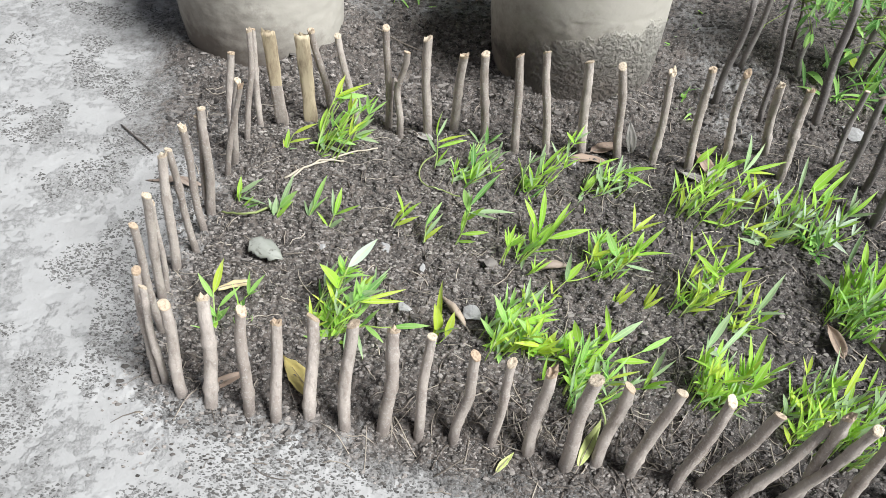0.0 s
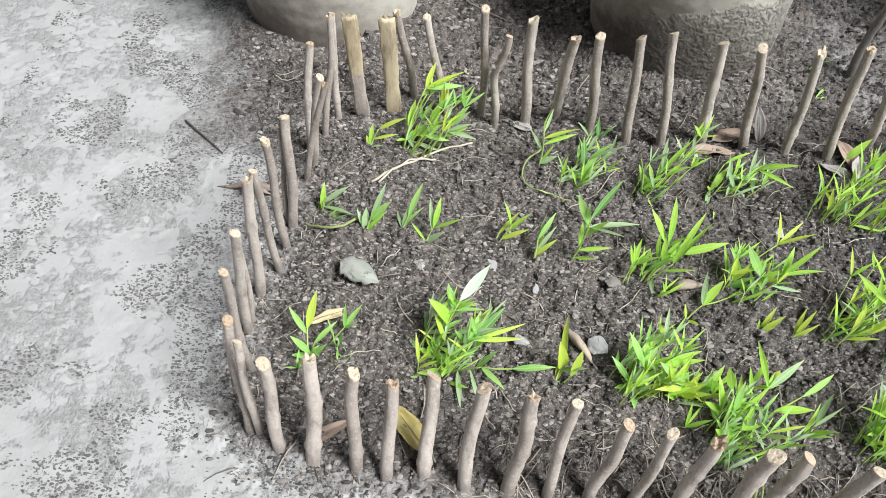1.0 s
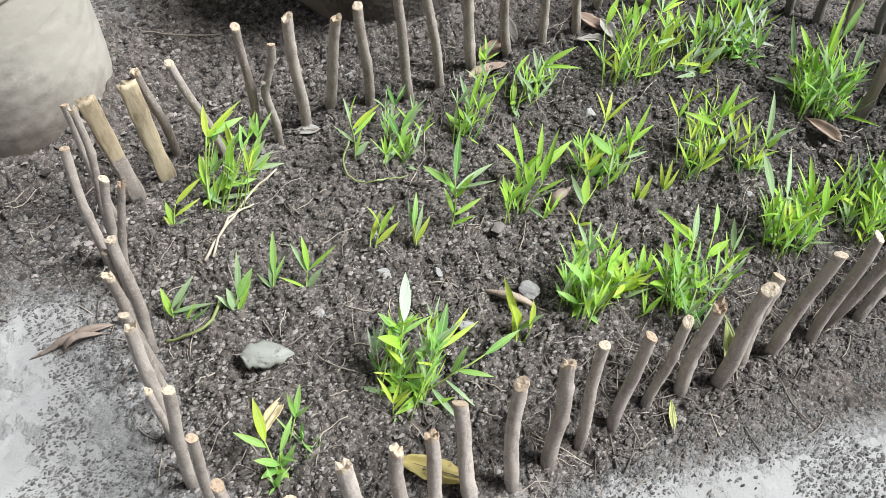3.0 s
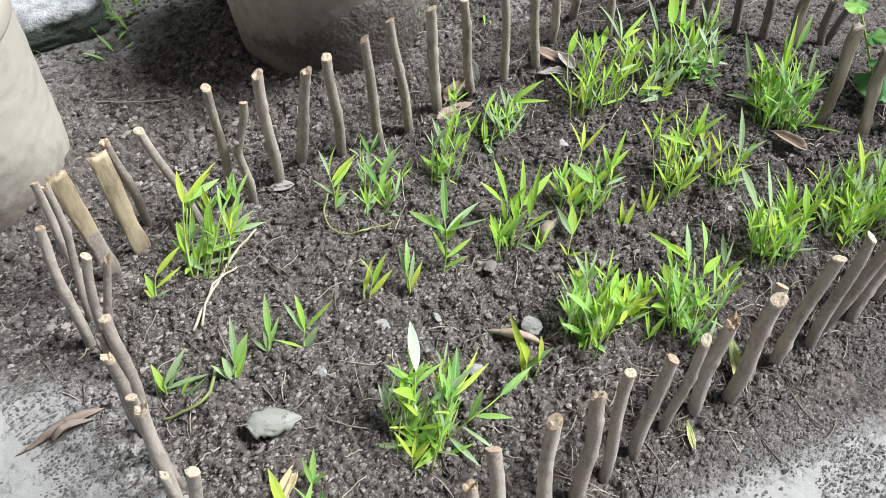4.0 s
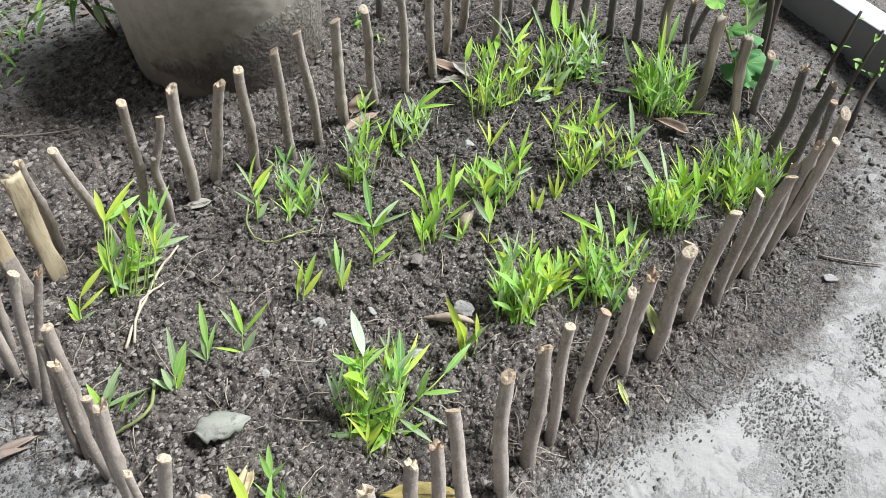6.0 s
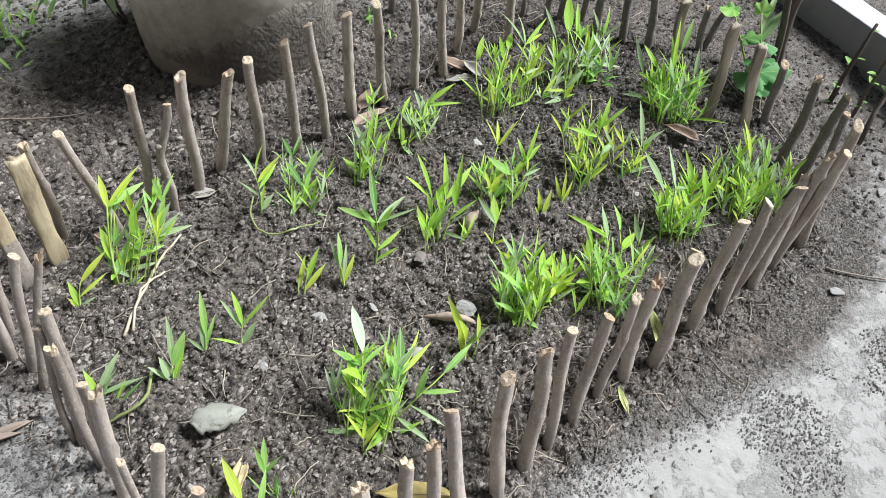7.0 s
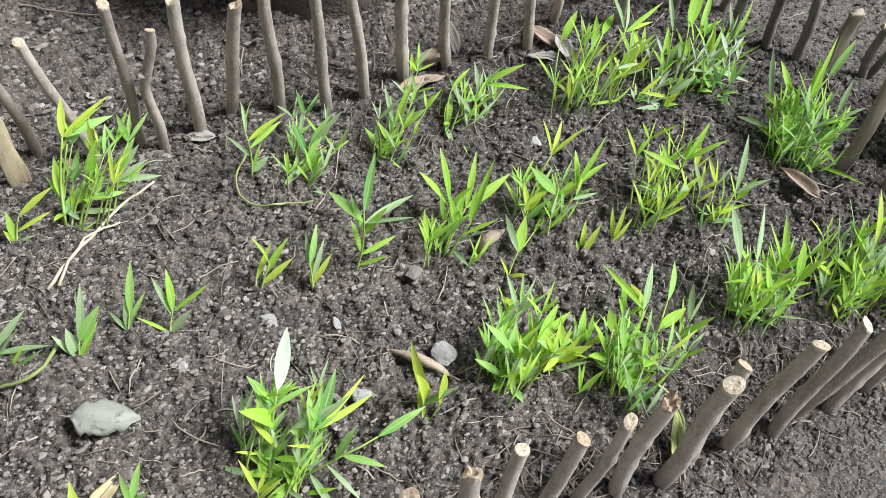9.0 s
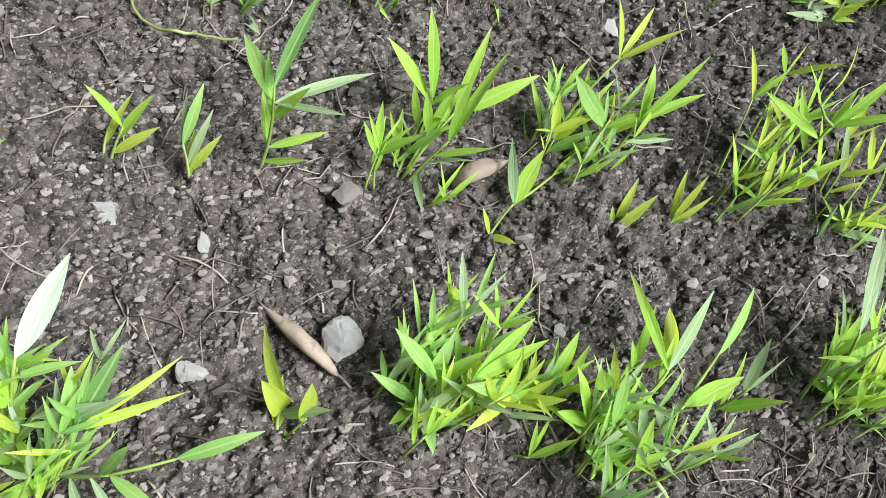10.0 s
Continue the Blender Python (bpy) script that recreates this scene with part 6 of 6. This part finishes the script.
twig([(-0.365, 1.39, 0.002), (-0.30, 1.43, 0.006), (-0.224, 1.475, 0.006), (-0.16, 1.50, 0.003)], 0.0028, "pale straw stalk crossing another on the soil", PALE_STRAW)
twig([(-0.35, 1.385, 0.006), (-0.29, 1.44, 0.010), (-0.235, 1.45, 0.004)], 0.0024, "pale straw stalk crossing another on the soil", PALE_STRAW)
twig([(-0.79, 1.59, 0.002), (-0.745, 1.545, 0.004), (-0.69, 1.49, 0.002)], 0.0022, "thin dark twig lying on the dusty path", DARK_BARK)
twig([(-0.20, 2.06, 0.003), (-0.14, 2.0, 0.004), (-0.06, 1.94, 0.003)], 0.0022, "thin dry twig on the soil before the planters")
twig([(0.64, 0.56, 0.003), (0.67, 0.50, 0.004), (0.70, 0.45, 0.003)], 0.0022, "pale straw stalk on the path's edge")
twig([(0.90, 0.75, 0.003), (0.98, 0.88, 0.004), (1.04, 1.0, 0.003)], 0.0022, "thin pale stalk by the far stakes")
twig([(-0.38, 1.30, 0.002), (-0.42, 1.26, 0.012), (-0.46, 1.27, 0.010), (-0.49, 1.29, 0.004)], 0.003, "green curved runner lying on the soil", RUNNER)
twig([(-0.02, 1.458, 0.030), (-0.052, 1.43, 0.016), (-0.060, 1.392, 0.008), (-0.032, 1.358, 0.010), (0.0, 1.345, 0.012), (0.032, 1.338, 0.008)], 0.0020, "green curved runner lying on the soil", RUNNER)
twig([(0.27, 0.82, 0.004), (0.28, 0.76, 0.012), (0.26, 0.72, 0.004)], 0.0024, "yellow-green runner by the front stakes", RUNNER)


def straw_litter(count):
    verts, faces = [], []
    for k in range(count):
        x, y = in_bed()
        if k % 6 == 0:      # swept against the front stakes
            x = rng.uniform(-0.12, 0.62)
            y = 0.80 - 0.13 * max(0.0, x + 0.1) + rng.gauss(0, 0.028)
        a = rng.uniform(0, 6.3)
        ln = rng.uniform(0.02, 0.09) * (0.6 + rng.random() * 0.6)
        bend = rng.uniform(-0.5, 0.5) * ln
        pts = []
        for s in (-0.5, -0.3, -0.1, 0.1, 0.3, 0.5):
            px = x + math.cos(a) * ln * s - math.sin(a) * bend * (0.25 - s * s)
            py = y + math.sin(a) * ln * s + math.cos(a) * bend * (0.25 - s * s)
            pts.append((px, py, height(px, py) + rng.uniform(0.0005, 0.005)))
        r = rng.uniform(0.0006, 0.0014)
        v, f = tube(pts, [r, r, r, r * 0.9, r * 0.85, r * 0.7], 4)
        o = len(verts)
        verts += v
        faces += [tuple(i + o for i in q) for q in f]
    ob = mesh_object("straw_litter", verts, faces, LITTER, smooth=True)
    return tagged(ob, "dry straw and rootlets strewn over the bed", "litter", kind="stuff")


straw_litter(1250)


def leaf_litter(count):
    verts, faces = [], []
    for _ in range(count):
        x, y = rng.uniform(-0.7, 0.5), rng.uniform(2.2, 3.0)
        a, ln, w = rng.uniform(0, 6.3), rng.uniform(0.010, 0.030), rng.uniform(0.2, 0.4)
        tilt = rng.uniform(-0.5, 0.5)
        o = len(verts)
        z = height(x, y) + 0.006
        for i in range(6):
            s = i / 5
            for q in (-1, 0, 1):
                u, t = (s - 0.5) * ln, q * ln * w * math.sin(math.pi * min(1, s + 0.05))
                verts.append((x + u * math.cos(a) - t * math.sin(a), y + u * math.sin(a) + t * math.cos(a), z + tilt * t + 0.2 * abs(t) + 0.1 * u))
        for i in range(5):
            for k in range(2):
                b = o + i * 3 + k
                faces.append((b, b + 1, b + 4, b + 3))
    ob = mesh_object("leaf_litter", verts, faces, BROWN_LEAF)
    return tagged(ob, "dry grey-brown leaf litter behind the planters", "litter", kind="stuff")


leaf_litter(240)
